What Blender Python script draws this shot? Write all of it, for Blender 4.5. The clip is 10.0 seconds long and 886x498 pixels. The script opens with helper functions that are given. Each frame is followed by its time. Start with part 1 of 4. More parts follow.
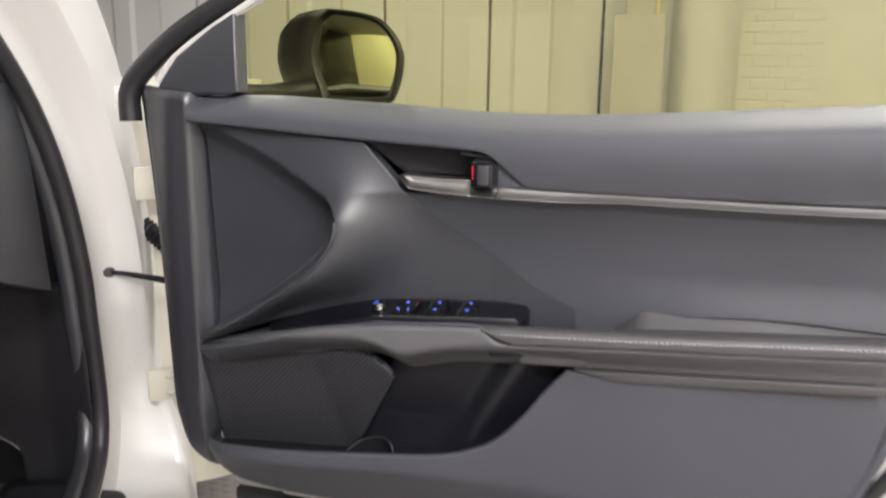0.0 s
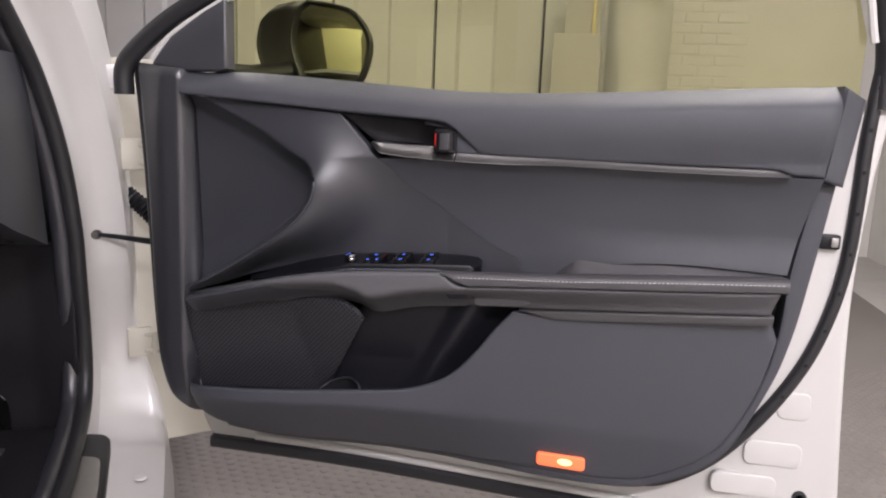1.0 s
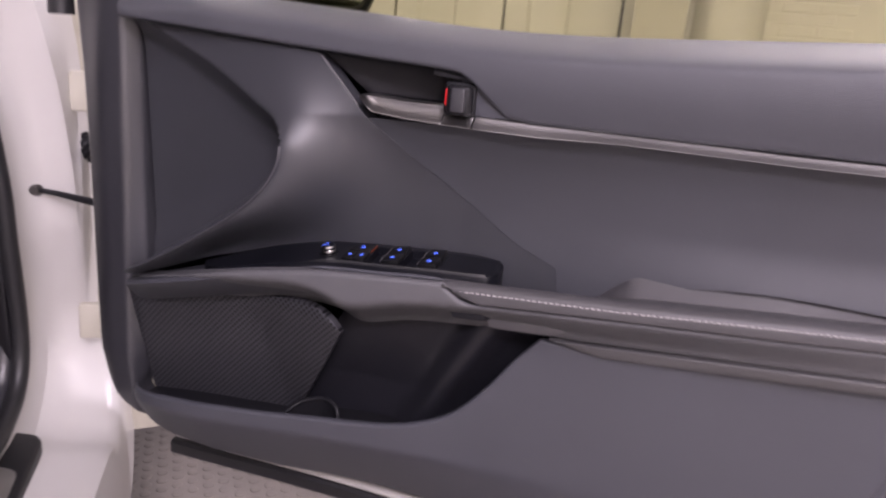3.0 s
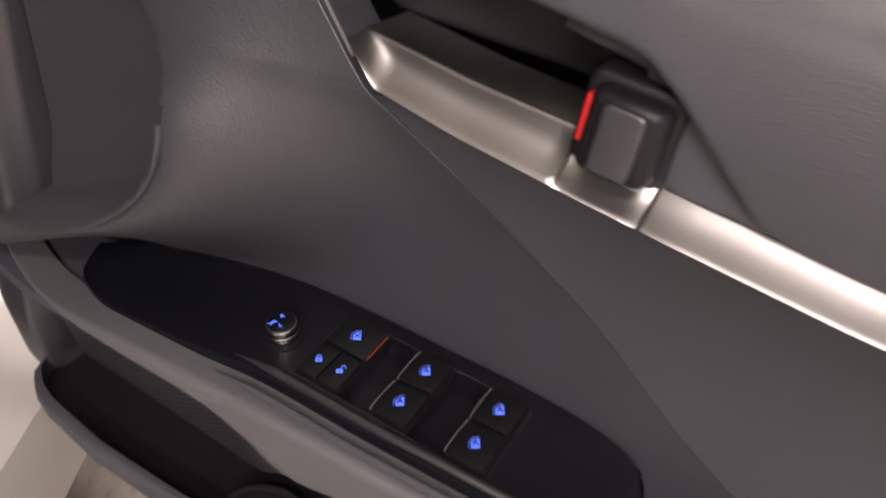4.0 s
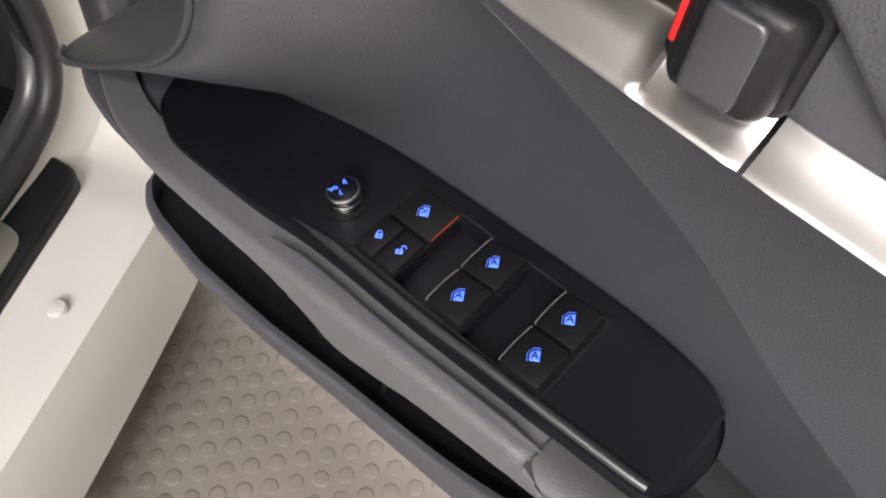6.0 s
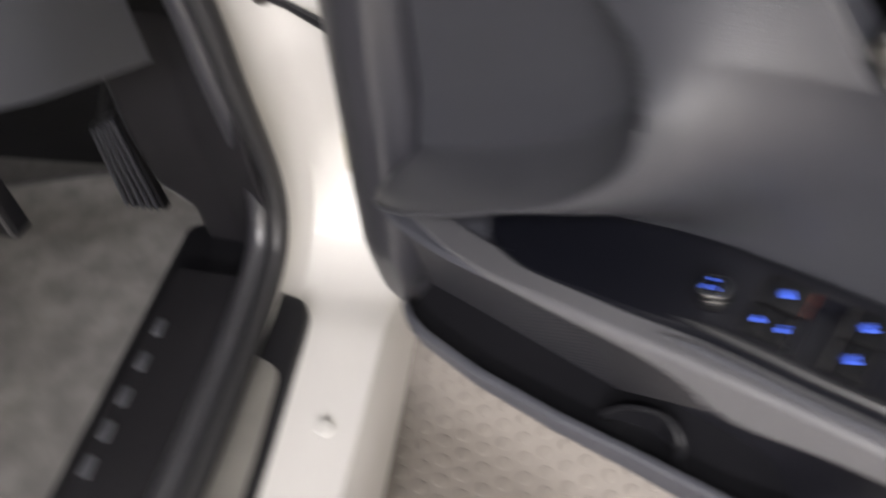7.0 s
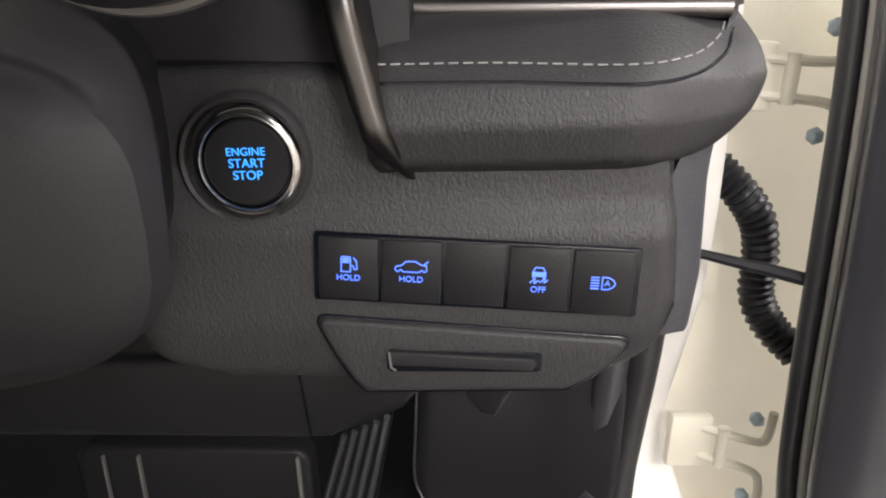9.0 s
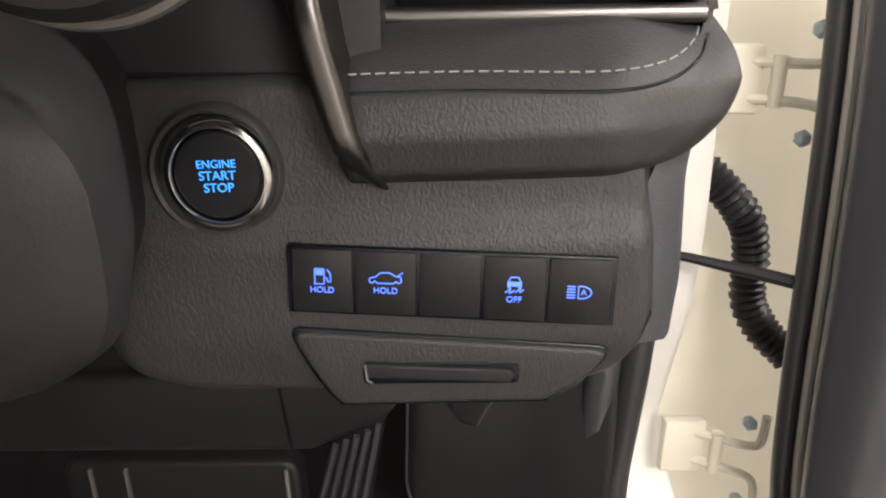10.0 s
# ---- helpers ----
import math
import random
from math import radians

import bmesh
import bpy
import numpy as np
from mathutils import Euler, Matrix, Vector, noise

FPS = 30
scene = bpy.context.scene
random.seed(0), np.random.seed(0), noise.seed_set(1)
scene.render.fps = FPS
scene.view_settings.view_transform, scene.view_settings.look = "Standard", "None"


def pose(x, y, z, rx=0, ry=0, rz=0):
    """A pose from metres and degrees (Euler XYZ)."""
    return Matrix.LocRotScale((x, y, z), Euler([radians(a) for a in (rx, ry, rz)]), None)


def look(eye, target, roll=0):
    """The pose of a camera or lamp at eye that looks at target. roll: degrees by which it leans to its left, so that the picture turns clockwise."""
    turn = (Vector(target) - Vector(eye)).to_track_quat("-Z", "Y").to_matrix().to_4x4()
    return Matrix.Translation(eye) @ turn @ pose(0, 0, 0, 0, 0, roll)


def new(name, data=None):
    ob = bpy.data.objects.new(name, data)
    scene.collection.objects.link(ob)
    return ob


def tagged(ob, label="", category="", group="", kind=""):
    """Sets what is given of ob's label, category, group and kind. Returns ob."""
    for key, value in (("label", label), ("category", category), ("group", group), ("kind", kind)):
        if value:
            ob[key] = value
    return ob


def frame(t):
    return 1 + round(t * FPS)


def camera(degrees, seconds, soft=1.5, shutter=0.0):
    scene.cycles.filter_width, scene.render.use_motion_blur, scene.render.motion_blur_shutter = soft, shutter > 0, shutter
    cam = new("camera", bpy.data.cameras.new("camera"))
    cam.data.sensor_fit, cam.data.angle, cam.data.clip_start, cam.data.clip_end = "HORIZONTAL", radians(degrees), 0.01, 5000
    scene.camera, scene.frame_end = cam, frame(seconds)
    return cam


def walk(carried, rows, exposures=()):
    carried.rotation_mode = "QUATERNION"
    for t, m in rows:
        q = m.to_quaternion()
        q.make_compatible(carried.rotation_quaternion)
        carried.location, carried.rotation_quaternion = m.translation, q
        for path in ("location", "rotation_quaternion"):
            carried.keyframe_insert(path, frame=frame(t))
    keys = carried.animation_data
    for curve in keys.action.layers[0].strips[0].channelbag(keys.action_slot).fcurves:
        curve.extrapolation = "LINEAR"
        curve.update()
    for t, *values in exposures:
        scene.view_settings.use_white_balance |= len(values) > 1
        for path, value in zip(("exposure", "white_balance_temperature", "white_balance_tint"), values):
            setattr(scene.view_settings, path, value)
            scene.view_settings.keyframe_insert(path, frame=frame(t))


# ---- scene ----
cam = camera(60.4, 10.0, soft=2.0, shutter=0.5)
PATH = [
    (0, (0.662, -0.953, 0.985), (0.12, 0.928, 0.575), 0.8),
    (0.5, (0.671, -1.113, 0.933), (0.248, 0.805, 0.555), 2.0),
    (1, (0.674, -1.136, 0.924), (0.284, 0.793, 0.566), 2.3),
    (1.5, (0.682, -1.142, 0.917), (0.288, 0.786, 0.559), 2.5),
    (2, (0.689, -1.132, 0.921), (0.273, 0.786, 0.536), 2.8),
    (2.2, (0.69, -1.114, 0.921), (0.264, 0.798, 0.517), 3.0),
    (3.3, (0.633, -0.575, 0.957), (0.01, 1.196, 0.269), 7.2),
    (3.5, (0.585, -0.432, 0.984), (-0.066, 1.259, 0.138), 9.3),
    (3.6, (0.577, -0.398, 0.996), (-0.095, 1.268, 0.117), 9.2),
    (4, (0.494, -0.234, 0.99), (-0.191, 1.227, -0.193), 11.9),
    (4.5, (0.47, -0.155, 0.971), (-0.212, 0.995, -0.516), 12.5),
    (5, (0.476, -0.155, 0.975), (-0.204, 0.845, -0.619), 11.6),
    (5.2, (0.482, -0.157, 0.976), (-0.202, 0.82, -0.629), 11.1),
    (6.3, (0.483, -0.155, 0.991), (-0.263, 0.796, -0.602), 7.1),
    (6.5, (0.481, -0.168, 0.998), (-0.312, 0.793, -0.567), 5.7),
    (7, (0.364, -0.314, 1.051), (-0.547, 0.699, -0.413), -3.5),
    (7.1, (0.296, -0.359, 1.06), (-0.568, 0.732, -0.376), -3.7),
    (7.3, (0.204, -0.417, 1.032), (-0.67, 0.892, -0.201), -3.1),
    (7.5, (0.098, -0.473, 1.038), (-0.664, 0.985, -0.099), -0.7),
    (7.6, (0.048, -0.495, 1.019), (-0.692, 1.025, -0.049), 1.0),
    (7.8, (-0.03, -0.511, 0.98), (-0.777, 1.073, 0.014), 2.3),
    (8, (-0.076, -0.525, 0.936), (-0.849, 1.102, 0.066), 2.8),
    (8.2, (-0.098, -0.533, 0.905), (-0.898, 1.111, 0.095), 3.2),
    (8.5, (-0.114, -0.54, 0.896), (-0.953, 1.124, 0.169), 2.6),
    (9, (-0.121, -0.556, 0.893), (-0.976, 1.119, 0.214), 2.2),
    (9.5, (-0.12, -0.548, 0.892), (-0.976, 1.136, 0.234), 2.0),
    (10, (-0.115, -0.549, 0.894), (-0.969, 1.133, 0.228), 1.5),
]
walk(cam, [(t, look(eye, target, roll)) for t, eye, target, roll in PATH], [(0, 0.18, 6230, 15), (1, -0.28, 6100, 23), (2.2, -0.28, 6030, 33), (3.5, 0.08, 6500, 38), (4.0, -0.06, 6950, 26), (4.5, 0.14, 7000, 20), (5, 0.33, 6950, 16), (6.5, 0.55, 6300, 15), (7.0, 0.5, 6250, 16), (7.5, 0.58, 6000, 17), (8.0, 0.3, 6150, 14), (8.5, 0.46, 6300, 14), (9, 0.69, 6400, 15), (10, 0.7, 6700, 15)])

# ---- world, light, exposure ----
world = bpy.data.worlds.new("world")
world.use_nodes = True
scene.world = world
world.node_tree.nodes["Background"].inputs[0].default_value = (0.9, 0.93, 1.0, 1)
world.node_tree.nodes["Background"].inputs[1].default_value = 0.05


def lamp(name, x, y, z, sx, sy, watts, colour, turn=0):
    data = bpy.data.lights.new(name, "AREA")
    data.shape, data.size, data.size_y, data.energy, data.color = "RECTANGLE", sx, sy, watts, colour
    ob = new(name, data)
    ob.matrix_world = pose(x, y, z, 0, 0, turn)
    return ob


lamp("ceiling_tube_light", 1.0, -1.7, 2.78, 1.6, 0.3, 46, (1.0, 0.97, 0.93), 30)
lamp("ceiling_tube_light", 1.8, -3.0, 2.78, 1.6, 0.3, 195, (1.0, 0.97, 0.93), 30)
lamp("ceiling_tube_light", 1.6, 1.2, 2.78, 1.6, 0.3, 74, (1.0, 0.97, 0.93), 30)
lamp("ceiling_tube_light", -1.6, 3.0, 2.78, 1.6, 0.3, 40, (1.0, 0.97, 0.94), 30)

# ---- materials ----


def shader(name):
    m = bpy.data.materials.new(name)
    m.use_nodes = True
    nt = m.node_tree
    return m, nt, nt.nodes["Principled BSDF"]


def mat(name, colour, rough=0.5, metal=0.0, vary=0.15, scale=8.0, bump=0.0, bump_scale=400.0, coat=0.0, grain="noise", rvary=0.1, spec=0.5):
    m, nt, b = shader(name)
    b.inputs["Metallic"].default_value, b.inputs["Coat Weight"].default_value = metal, coat
    b.inputs["Specular IOR Level"].default_value = spec
    co = nt.nodes.new("ShaderNodeTexCoord").outputs["Object"]
    big = nt.nodes.new("ShaderNodeTexNoise")
    big.inputs["Scale"].default_value, big.inputs["Detail"].default_value = scale, 6
    nt.links.new(co, big.inputs["Vector"])
    ramp = nt.nodes.new("ShaderNodeMix")
    ramp.data_type = "RGBA"
    ramp.inputs[6].default_value = (*[c * (1 - vary) for c in colour], 1)
    ramp.inputs[7].default_value = (*[min(1, c * (1 + vary)) for c in colour], 1)
    nt.links.new(big.outputs[0], ramp.inputs[0])
    nt.links.new(ramp.outputs[2], b.inputs["Base Color"])
    rr = nt.nodes.new("ShaderNodeMapRange")
    rr.inputs[3].default_value, rr.inputs[4].default_value = max(0.02, rough - rvary), min(1, rough + rvary)
    nt.links.new(big.outputs[0], rr.inputs[0])
    nt.links.new(rr.outputs[0], b.inputs["Roughness"])
    if bump:
        fine = nt.nodes.new("ShaderNodeTexVoronoi" if grain == "leather" else "ShaderNodeTexNoise")
        fine.inputs["Scale"].default_value = bump_scale
        if grain == "hide":
            fine.inputs["Detail"].default_value, fine.inputs["Distortion"].default_value = 3, 0.6
            stretch = nt.nodes.new("ShaderNodeMapping")
            stretch.inputs["Scale"].default_value = (1.35, 1.35, 0.75)
            nt.links.new(co, stretch.inputs["Vector"])
            nt.links.new(stretch.outputs[0], fine.inputs["Vector"])
        else:
            nt.links.new(co, fine.inputs["Vector"])
        bp = nt.nodes.new("ShaderNodeBump")
        bp.inputs["Strength"].default_value, bp.inputs["Distance"].default_value = bump, 0.001
        nt.links.new(fine.outputs[0], bp.inputs["Height"])
        nt.links.new(bp.outputs[0], b.inputs["Normal"])
    return m


def glow(name, colour, strength):
    m, nt, b = shader(name)
    b.inputs["Base Color"].default_value = (*colour, 1)
    b.inputs["Emission Color"].default_value = (*colour, 1)
    b.inputs["Emission Strength"].default_value = strength
    return m


M_SOFT = mat("soft_dark_plastic", (0.040, 0.0415, 0.049), 0.40, bump=0.25, bump_scale=900, scale=5, rvary=0.05, spec=1.0)
M_HARD = mat("hard_grey_plastic", (0.060, 0.0618, 0.073), 0.46, bump=0.2, bump_scale=1100, scale=5)
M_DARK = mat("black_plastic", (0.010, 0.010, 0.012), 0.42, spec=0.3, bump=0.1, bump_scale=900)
M_LEATHER = mat("black_leather", (0.026, 0.0255, 0.028), 0.52, spec=0.4, bump=0.42, bump_scale=660, grain="hide", scale=9)
M_PAD = mat("dark_armrest_leather", (0.070, 0.068, 0.071), 0.5, bump=0.12, bump_scale=800, grain="leather", scale=9)
M_VINYL = mat("dark_vinyl", (0.059, 0.061, 0.071), 0.54, bump=0.2, bump_scale=900, grain="leather", scale=6)
M_PIANO = mat("glossy_black_panel", (0.0035, 0.0045, 0.009), 0.24, scale=4, rvary=0.04, spec=0.32)
M_CHROME = mat("satin_chrome", (0.39, 0.38, 0.37), 0.45, metal=1.0, scale=6, vary=0.05)
M_SATIN = mat("satin_grey_metal", (0.17, 0.16, 0.157), 0.36, metal=1.0, scale=12, vary=0.1)
M_RUBBER = mat("black_rubber", (0.022, 0.022, 0.024), 0.42, bump=0.15, bump_scale=300)
M_WHITE = mat("white_car_paint", (0.61, 0.60, 0.575), 0.30, coat=0.35, vary=0.04, scale=3, rvary=0.04)
M_PRIMER = mat("cream_body_primer", (0.60, 0.575, 0.48), 0.5, vary=0.08, scale=14, bump=0.2, bump_scale=120)
M_RED = mat("red_plastic", (0.55, 0.018, 0.018), 0.45)
M_ORANGE = mat("orange_plastic", (0.30, 0.045, 0.012), 0.5)
M_CARPET = mat("grey_carpet", (0.06, 0.058, 0.056), 0.95, vary=0.5, scale=60, bump=1.0, bump_scale=700)
M_MAT = mat("black_floor_mat", (0.22, 0.213, 0.207), 0.9, vary=0.6, scale=22, bump=0.6, bump_scale=500)
M_THREAD = mat("pale_thread", (0.55, 0.53, 0.52), 0.7)
M_BLUE = glow("lit_blue_print", (0.08, 0.18, 0.92), 0.82)
M_CYAN = glow("lit_cyan_print", (0.03, 0.27, 0.85), 0.85)
M_LAMP = glow("lit_amber_lens", (1.0, 0.20, 0.07), 0.9)
M_HOT_SPOT = glow("lit_lens_hot_spot", (1.0, 0.55, 0.22), 2.6)
M_BOLT = mat("blue_zinc_bolt", (0.34, 0.42, 0.47), 0.45, metal=0.5, scale=30)
M_ALU = mat("brushed_sill_plate", (0.42, 0.41, 0.38), 0.4, metal=0.8, scale=30)
M_SHROUD = mat("dark_column_plastic", (0.013, 0.0125, 0.015), 0.62, spec=0.3, bump=0.1, bump_scale=900, scale=5)
M_EDGE = mat("dark_edge_plastic", (0.030, 0.030, 0.036), 0.36, bump=0.1, bump_scale=900, scale=5, spec=1.0, rvary=0.03)
M_PANEL = mat("satin_black_panel", (0.0042, 0.0046, 0.0075), 0.36, scale=4, rvary=0.03, spec=0.36, bump=0.05, bump_scale=1200)
M_RAIL = mat("satin_black_rail", (0.020, 0.020, 0.022), 0.32, scale=4, rvary=0.03, spec=0.9)
M_KEY = mat("matt_black_key", (0.0055, 0.0055, 0.0065), 0.48, scale=30, spec=0.25, bump=0.1, bump_scale=1500)
M_BAND = mat("grained_grey_band", (0.102, 0.102, 0.108), 0.47, bump=0.25, bump_scale=900, grain="leather", scale=5)
M_POCKET_SHADE = mat("pocket_shaded_plastic", (0.013, 0.013, 0.017), 0.34, spec=0.6, bump=0.1, bump_scale=900, scale=6)
M_POLISHED = mat("polished_chrome", (0.50, 0.49, 0.48), 0.31, metal=1.0, scale=6, vary=0.05, rvary=0.03)
M_BLADE = mat("dark_satin_metal", (0.075, 0.071, 0.069), 0.36, metal=1.0, scale=12, vary=0.1)
M_RING = mat("dark_chrome", (0.42, 0.42, 0.42), 0.16, metal=1.0, scale=30, vary=0.06, rvary=0.04)
M_THREAD_DIM = mat("dimmed_thread", (0.25, 0.245, 0.24), 0.8)
M_TRIMGREY = mat("grey_trim_light", (0.11, 0.108, 0.11), 0.5, bump=0.2, bump_scale=900)

# ---- helpers for shapes ----
CAR = pose(0, 0, 0, 0, 0, 31)          # the car stands turned against the open door
DASH = pose(0.0605, -0.0388, -0.0190, -0.7, -4.1, 23.8) @ Matrix.Scale(1.0656, 4)


def part(name, bm, material, parent, label="", smooth=True):
    me = bpy.data.meshes.new(name)
    bmesh.ops.recalc_face_normals(bm, faces=bm.faces)
    for f in bm.faces:
        f.smooth = smooth
    for e in bm.edges:
        if len(e.link_faces) == 2 and e.calc_face_angle(0.0) > 0.75:
            e.smooth = False
    bm.to_mesh(me)
    bm.free()
    me.materials.append(material)
    ob = new(name, me)
    ob.parent = parent
    return tagged(ob, label)


def thing(name, label, category, m=None, kind="", group=""):
    ob = new(name)
    ob.empty_display_size = 0.05
    if m is not None:
        ob.matrix_world = m
    return tagged(ob, label, category, group, kind)


def curve(pts, n):
    """A smooth line through points, at n even steps."""
    p = np.array(pts, float)
    p = np.vstack([2 * p[0] - p[1], p, 2 * p[-1] - p[-2]])
    out = []
    for i in range(1, len(p) - 2):
        for k in range(24):
            t = k / 24
            a, b, c, d = p[i - 1], p[i], p[i + 1], p[i + 2]
            out.append(0.5 * (2 * b + (c - a) * t + (2 * a - 5 * b + 4 * c - d) * t * t + (3 * b - a - 3 * c + d) * t ** 3))
    out.append(p[-2])
    out = np.array(out)
    s = np.r_[0, np.cumsum(np.linalg.norm(np.diff(out, axis=0), axis=1))]
    return np.column_stack([np.interp(np.linspace(0, s[-1], n), s, out[:, k]) for k in range(out.shape[1])])


def straight(pts, n):
    p = np.array(pts, float)
    s = np.r_[0, np.cumsum(np.linalg.norm(np.diff(p, axis=0), axis=1))]
    return np.column_stack([np.interp(np.linspace(0, s[-1], n), s, p[:, k]) for k in range(p.shape[1])])


def grid_mesh(bm, g, close_u=False, close_v=False):
    """Faces over a grid of places g[u][v]."""
    vs = [[bm.verts.new(p) for p in row] for row in g]
    nu, nv = len(vs), len(vs[0])
    for i in range(nu - (not close_u)):
        for j in range(nv - (not close_v)):
            a, b, c, d = vs[i][j], vs[(i + 1) % nu][j], vs[(i + 1) % nu][(j + 1) % nv], vs[i][(j + 1) % nv]
            if len({a, b, c, d}) == 4:
                bm.faces.new((a, b, c, d))
    return vs


def patch(low, high, depth, nv=40, roll=0.004, skirt=0.02, bulge=0.0):
    """A moulded sheet between two lines of (x, z), at the depth depth(x, z), its rim rolled back and carried on as a skirt."""
    low, high = np.asarray(low), np.asarray(high)
    v = 0.5 - 0.5 * np.cos(np.linspace(0, math.pi, nv))
    xz = low[:, None, :] * (1 - v)[None, :, None] + high[:, None, :] * v[None, :, None]
    nu = len(low)
    rim = np.concatenate([xz[0], xz[:, -1], xz[-1], xz[:, 0]])
    y = np.array([[depth(*xz[i, j]) for j in range(nv)] for i in range(nu)])
    d = np.sqrt(((xz[:, :, None, :] - rim[None, None, :, :]) ** 2).sum(-1)).min(-1)
    k = np.clip(1 - d / max(roll, 1e-6), 0, 1)
    y = y + roll * (1 - np.sqrt(np.clip(1 - k * k, 0, 1)))
    if bulge:
        y = y - bulge * np.sqrt(np.clip(d / 0.02, 0, 1))
    g = np.dstack([xz[:, :, 0], y, xz[:, :, 1]])
    bm = bmesh.new()
    vs = grid_mesh(bm, [[tuple(map(float, p)) for p in row] for row in g])
    loop = [vs[i][0] for i in range(nu)] + [vs[-1][j] for j in range(1, nv)] + [vs[i][-1] for i in range(nu - 2, -1, -1)] + [vs[0][j] for j in range(nv - 2, 0, -1)]
    back = [bm.verts.new((q.co.x, q.co.y + skirt, q.co.z)) for q in loop]
    for a in range(len(loop)):
        c = (a + 1) % len(loop)
        bm.faces.new((loop[a], loop[c], back[c], back[a]))
    return bm


def tube(path, r, sides=12, flat=1.0, cap=True, twist=None):
    """A rounded bar along a line of places; r is a number or one for each place."""
    path = np.asarray(path, float)
    n = len(path)
    rs = np.full(n, r) if np.isscalar(r) else np.asarray(r)
    tan = np.gradient(path, axis=0)
    tan /= np.linalg.norm(tan, axis=1)[:, None]
    up = np.array([0, 1, 0.0]) if twist is None else np.array(twist, float)
    bm, g = bmesh.new(), []
    for i in range(n):
        a = np.cross(tan[i], up)
        a /= max(np.linalg.norm(a), 1e-9)
        b = np.cross(a, tan[i])
        g.append([tuple(path[i] + rs[i] * (math.cos(t) * a * flat + math.sin(t) * b)) for t in np.linspace(0, 2 * math.pi, sides, endpoint=False)])
    vs = grid_mesh(bm, g, close_v=True)
    if cap:
        bm.faces.new(vs[0][::-1])
        bm.faces.new(vs[-1])
    return bm


def plate(outline, y0, thick, r=0.003, steps=4, axis="y", bow=None):
    """A flat piece with a rounded front rim: outline of (x, z), front face at y0, back at y0 + thick."""
    o = np.asarray(outline, float)
    if len(o) > 2 and np.allclose(o[0], o[-1]):
        o = o[:-1]
    area = 0.5 * np.sum(o[:, 0] * np.roll(o[:, 1], -1) - np.roll(o[:, 0], -1) * o[:, 1])
    if area < 0:
        o = o[::-1]
    t = np.roll(o, -1, 0) - np.roll(o, 1, 0)
    t /= np.linalg.norm(t, axis=1)[:, None] + 1e-12
    nrm = np.column_stack([-t[:, 1], t[:, 0]])
    rings = [(0.0, thick)] + [(r * (1 - math.cos(a)), r * (1 - math.sin(a))) for a in np.linspace(0, math.pi / 2, steps + 1)]
    bm, g = bmesh.new(), []
    for inset, dy in rings:
        q = o + nrm * inset
        g.append([(float(p[0]), y0 + dy + (bow(p[0], p[1]) if bow else 0.0), float(p[1])) for p in q])
    vs = grid_mesh(bm, g, close_v=True)
    bm.faces.new(vs[-1])
    bm.faces.new(vs[0][::-1])
    return bm


def rounded(x0, z0, x1, z1, r, n=5):
    out = []
    for cx, cz, a0 in ((x1 - r, z1 - r, 0), (x0 + r, z1 - r, 90), (x0 + r, z0 + r, 180), (x1 - r, z0 + r, 270)):
        for k in range(n + 1):
            a = radians(a0 + 90 * k / n)
            out.append((cx + r * math.cos(a), cz + r * math.sin(a)))
    return out


def box(x0, y0, z0, x1, y1, z1, bevel=0.002, seg=2):
    bm = bmesh.new()
    bmesh.ops.create_cube(bm, size=1)
    bmesh.ops.transform(bm, matrix=Matrix.LocRotScale(((x0 + x1) / 2, (y0 + y1) / 2, (z0 + z1) / 2), None, (x1 - x0, y1 - y0, z1 - z0)), verts=bm.verts)
    if bevel:
        bmesh.ops.bevel(bm, geom=bm.edges[:], offset=bevel, segments=seg, affect="EDGES", profile=0.5)
    return bm


def lathe(rings, n=40, m=None):
    """A turned piece: rings of (radius, height) about z."""
    bm = bmesh.new()
    g = [[(r * math.cos(a), r * math.sin(a), h) for a in np.linspace(0, 2 * math.pi, n, endpoint=False)] for r, h in rings]
    vs = grid_mesh(bm, g, close_v=True)
    bm.faces.new(vs[0][::-1])
    bm.faces.new(vs[-1])
    if m is not None:
        bmesh.ops.transform(bm, matrix=m, verts=bm.verts)
    return bm


def join(*bms):
    out = bmesh.new()
    for b in bms:
        me = bpy.data.meshes.new("tmp")
        b.to_mesh(me)
        b.free()
        out.from_mesh(me)
        bpy.data.meshes.remove(me)
    return out


def moved(bm, m):
    bmesh.ops.transform(bm, matrix=m, verts=bm.verts)
    return bm


def smoothstep(a, b, x):
    t = min(1.0, max(0.0, (x - a) / (b - a)))
    return t * t * (3 - 2 * t)

# ---- room ----
M_WALL = mat("white_sheet_metal", (0.72, 0.71, 0.68), 0.45, vary=0.05, scale=2)
M_PLASTER = mat("painted_plaster", (0.60, 0.585, 0.53), 0.75, vary=0.08, scale=3, bump=0.5, bump_scale=20)
M_BRICK = mat("white_painted_brick", (0.72, 0.70, 0.64), 0.7, vary=0.07, scale=6, bump=0.8, bump_scale=60)
M_FLOORMAT = mat("grey_rubber_floor", (0.185, 0.166, 0.145), 0.6, vary=0.2, scale=5, bump=0.2, bump_scale=300)
M_CONCRETE = mat("pale_concrete", (0.42, 0.40, 0.36), 0.8, vary=0.15, scale=6, bump=0.5, bump_scale=50)
M_CEIL = mat("white_ceiling", (0.7, 0.7, 0.68), 0.8, vary=0.03)
M_CARD = mat("pale_board", (0.50, 0.48, 0.42), 0.7, vary=0.06)
M_YELLOW = mat("yellow_tape", (0.75, 0.62, 0.22), 0.6)

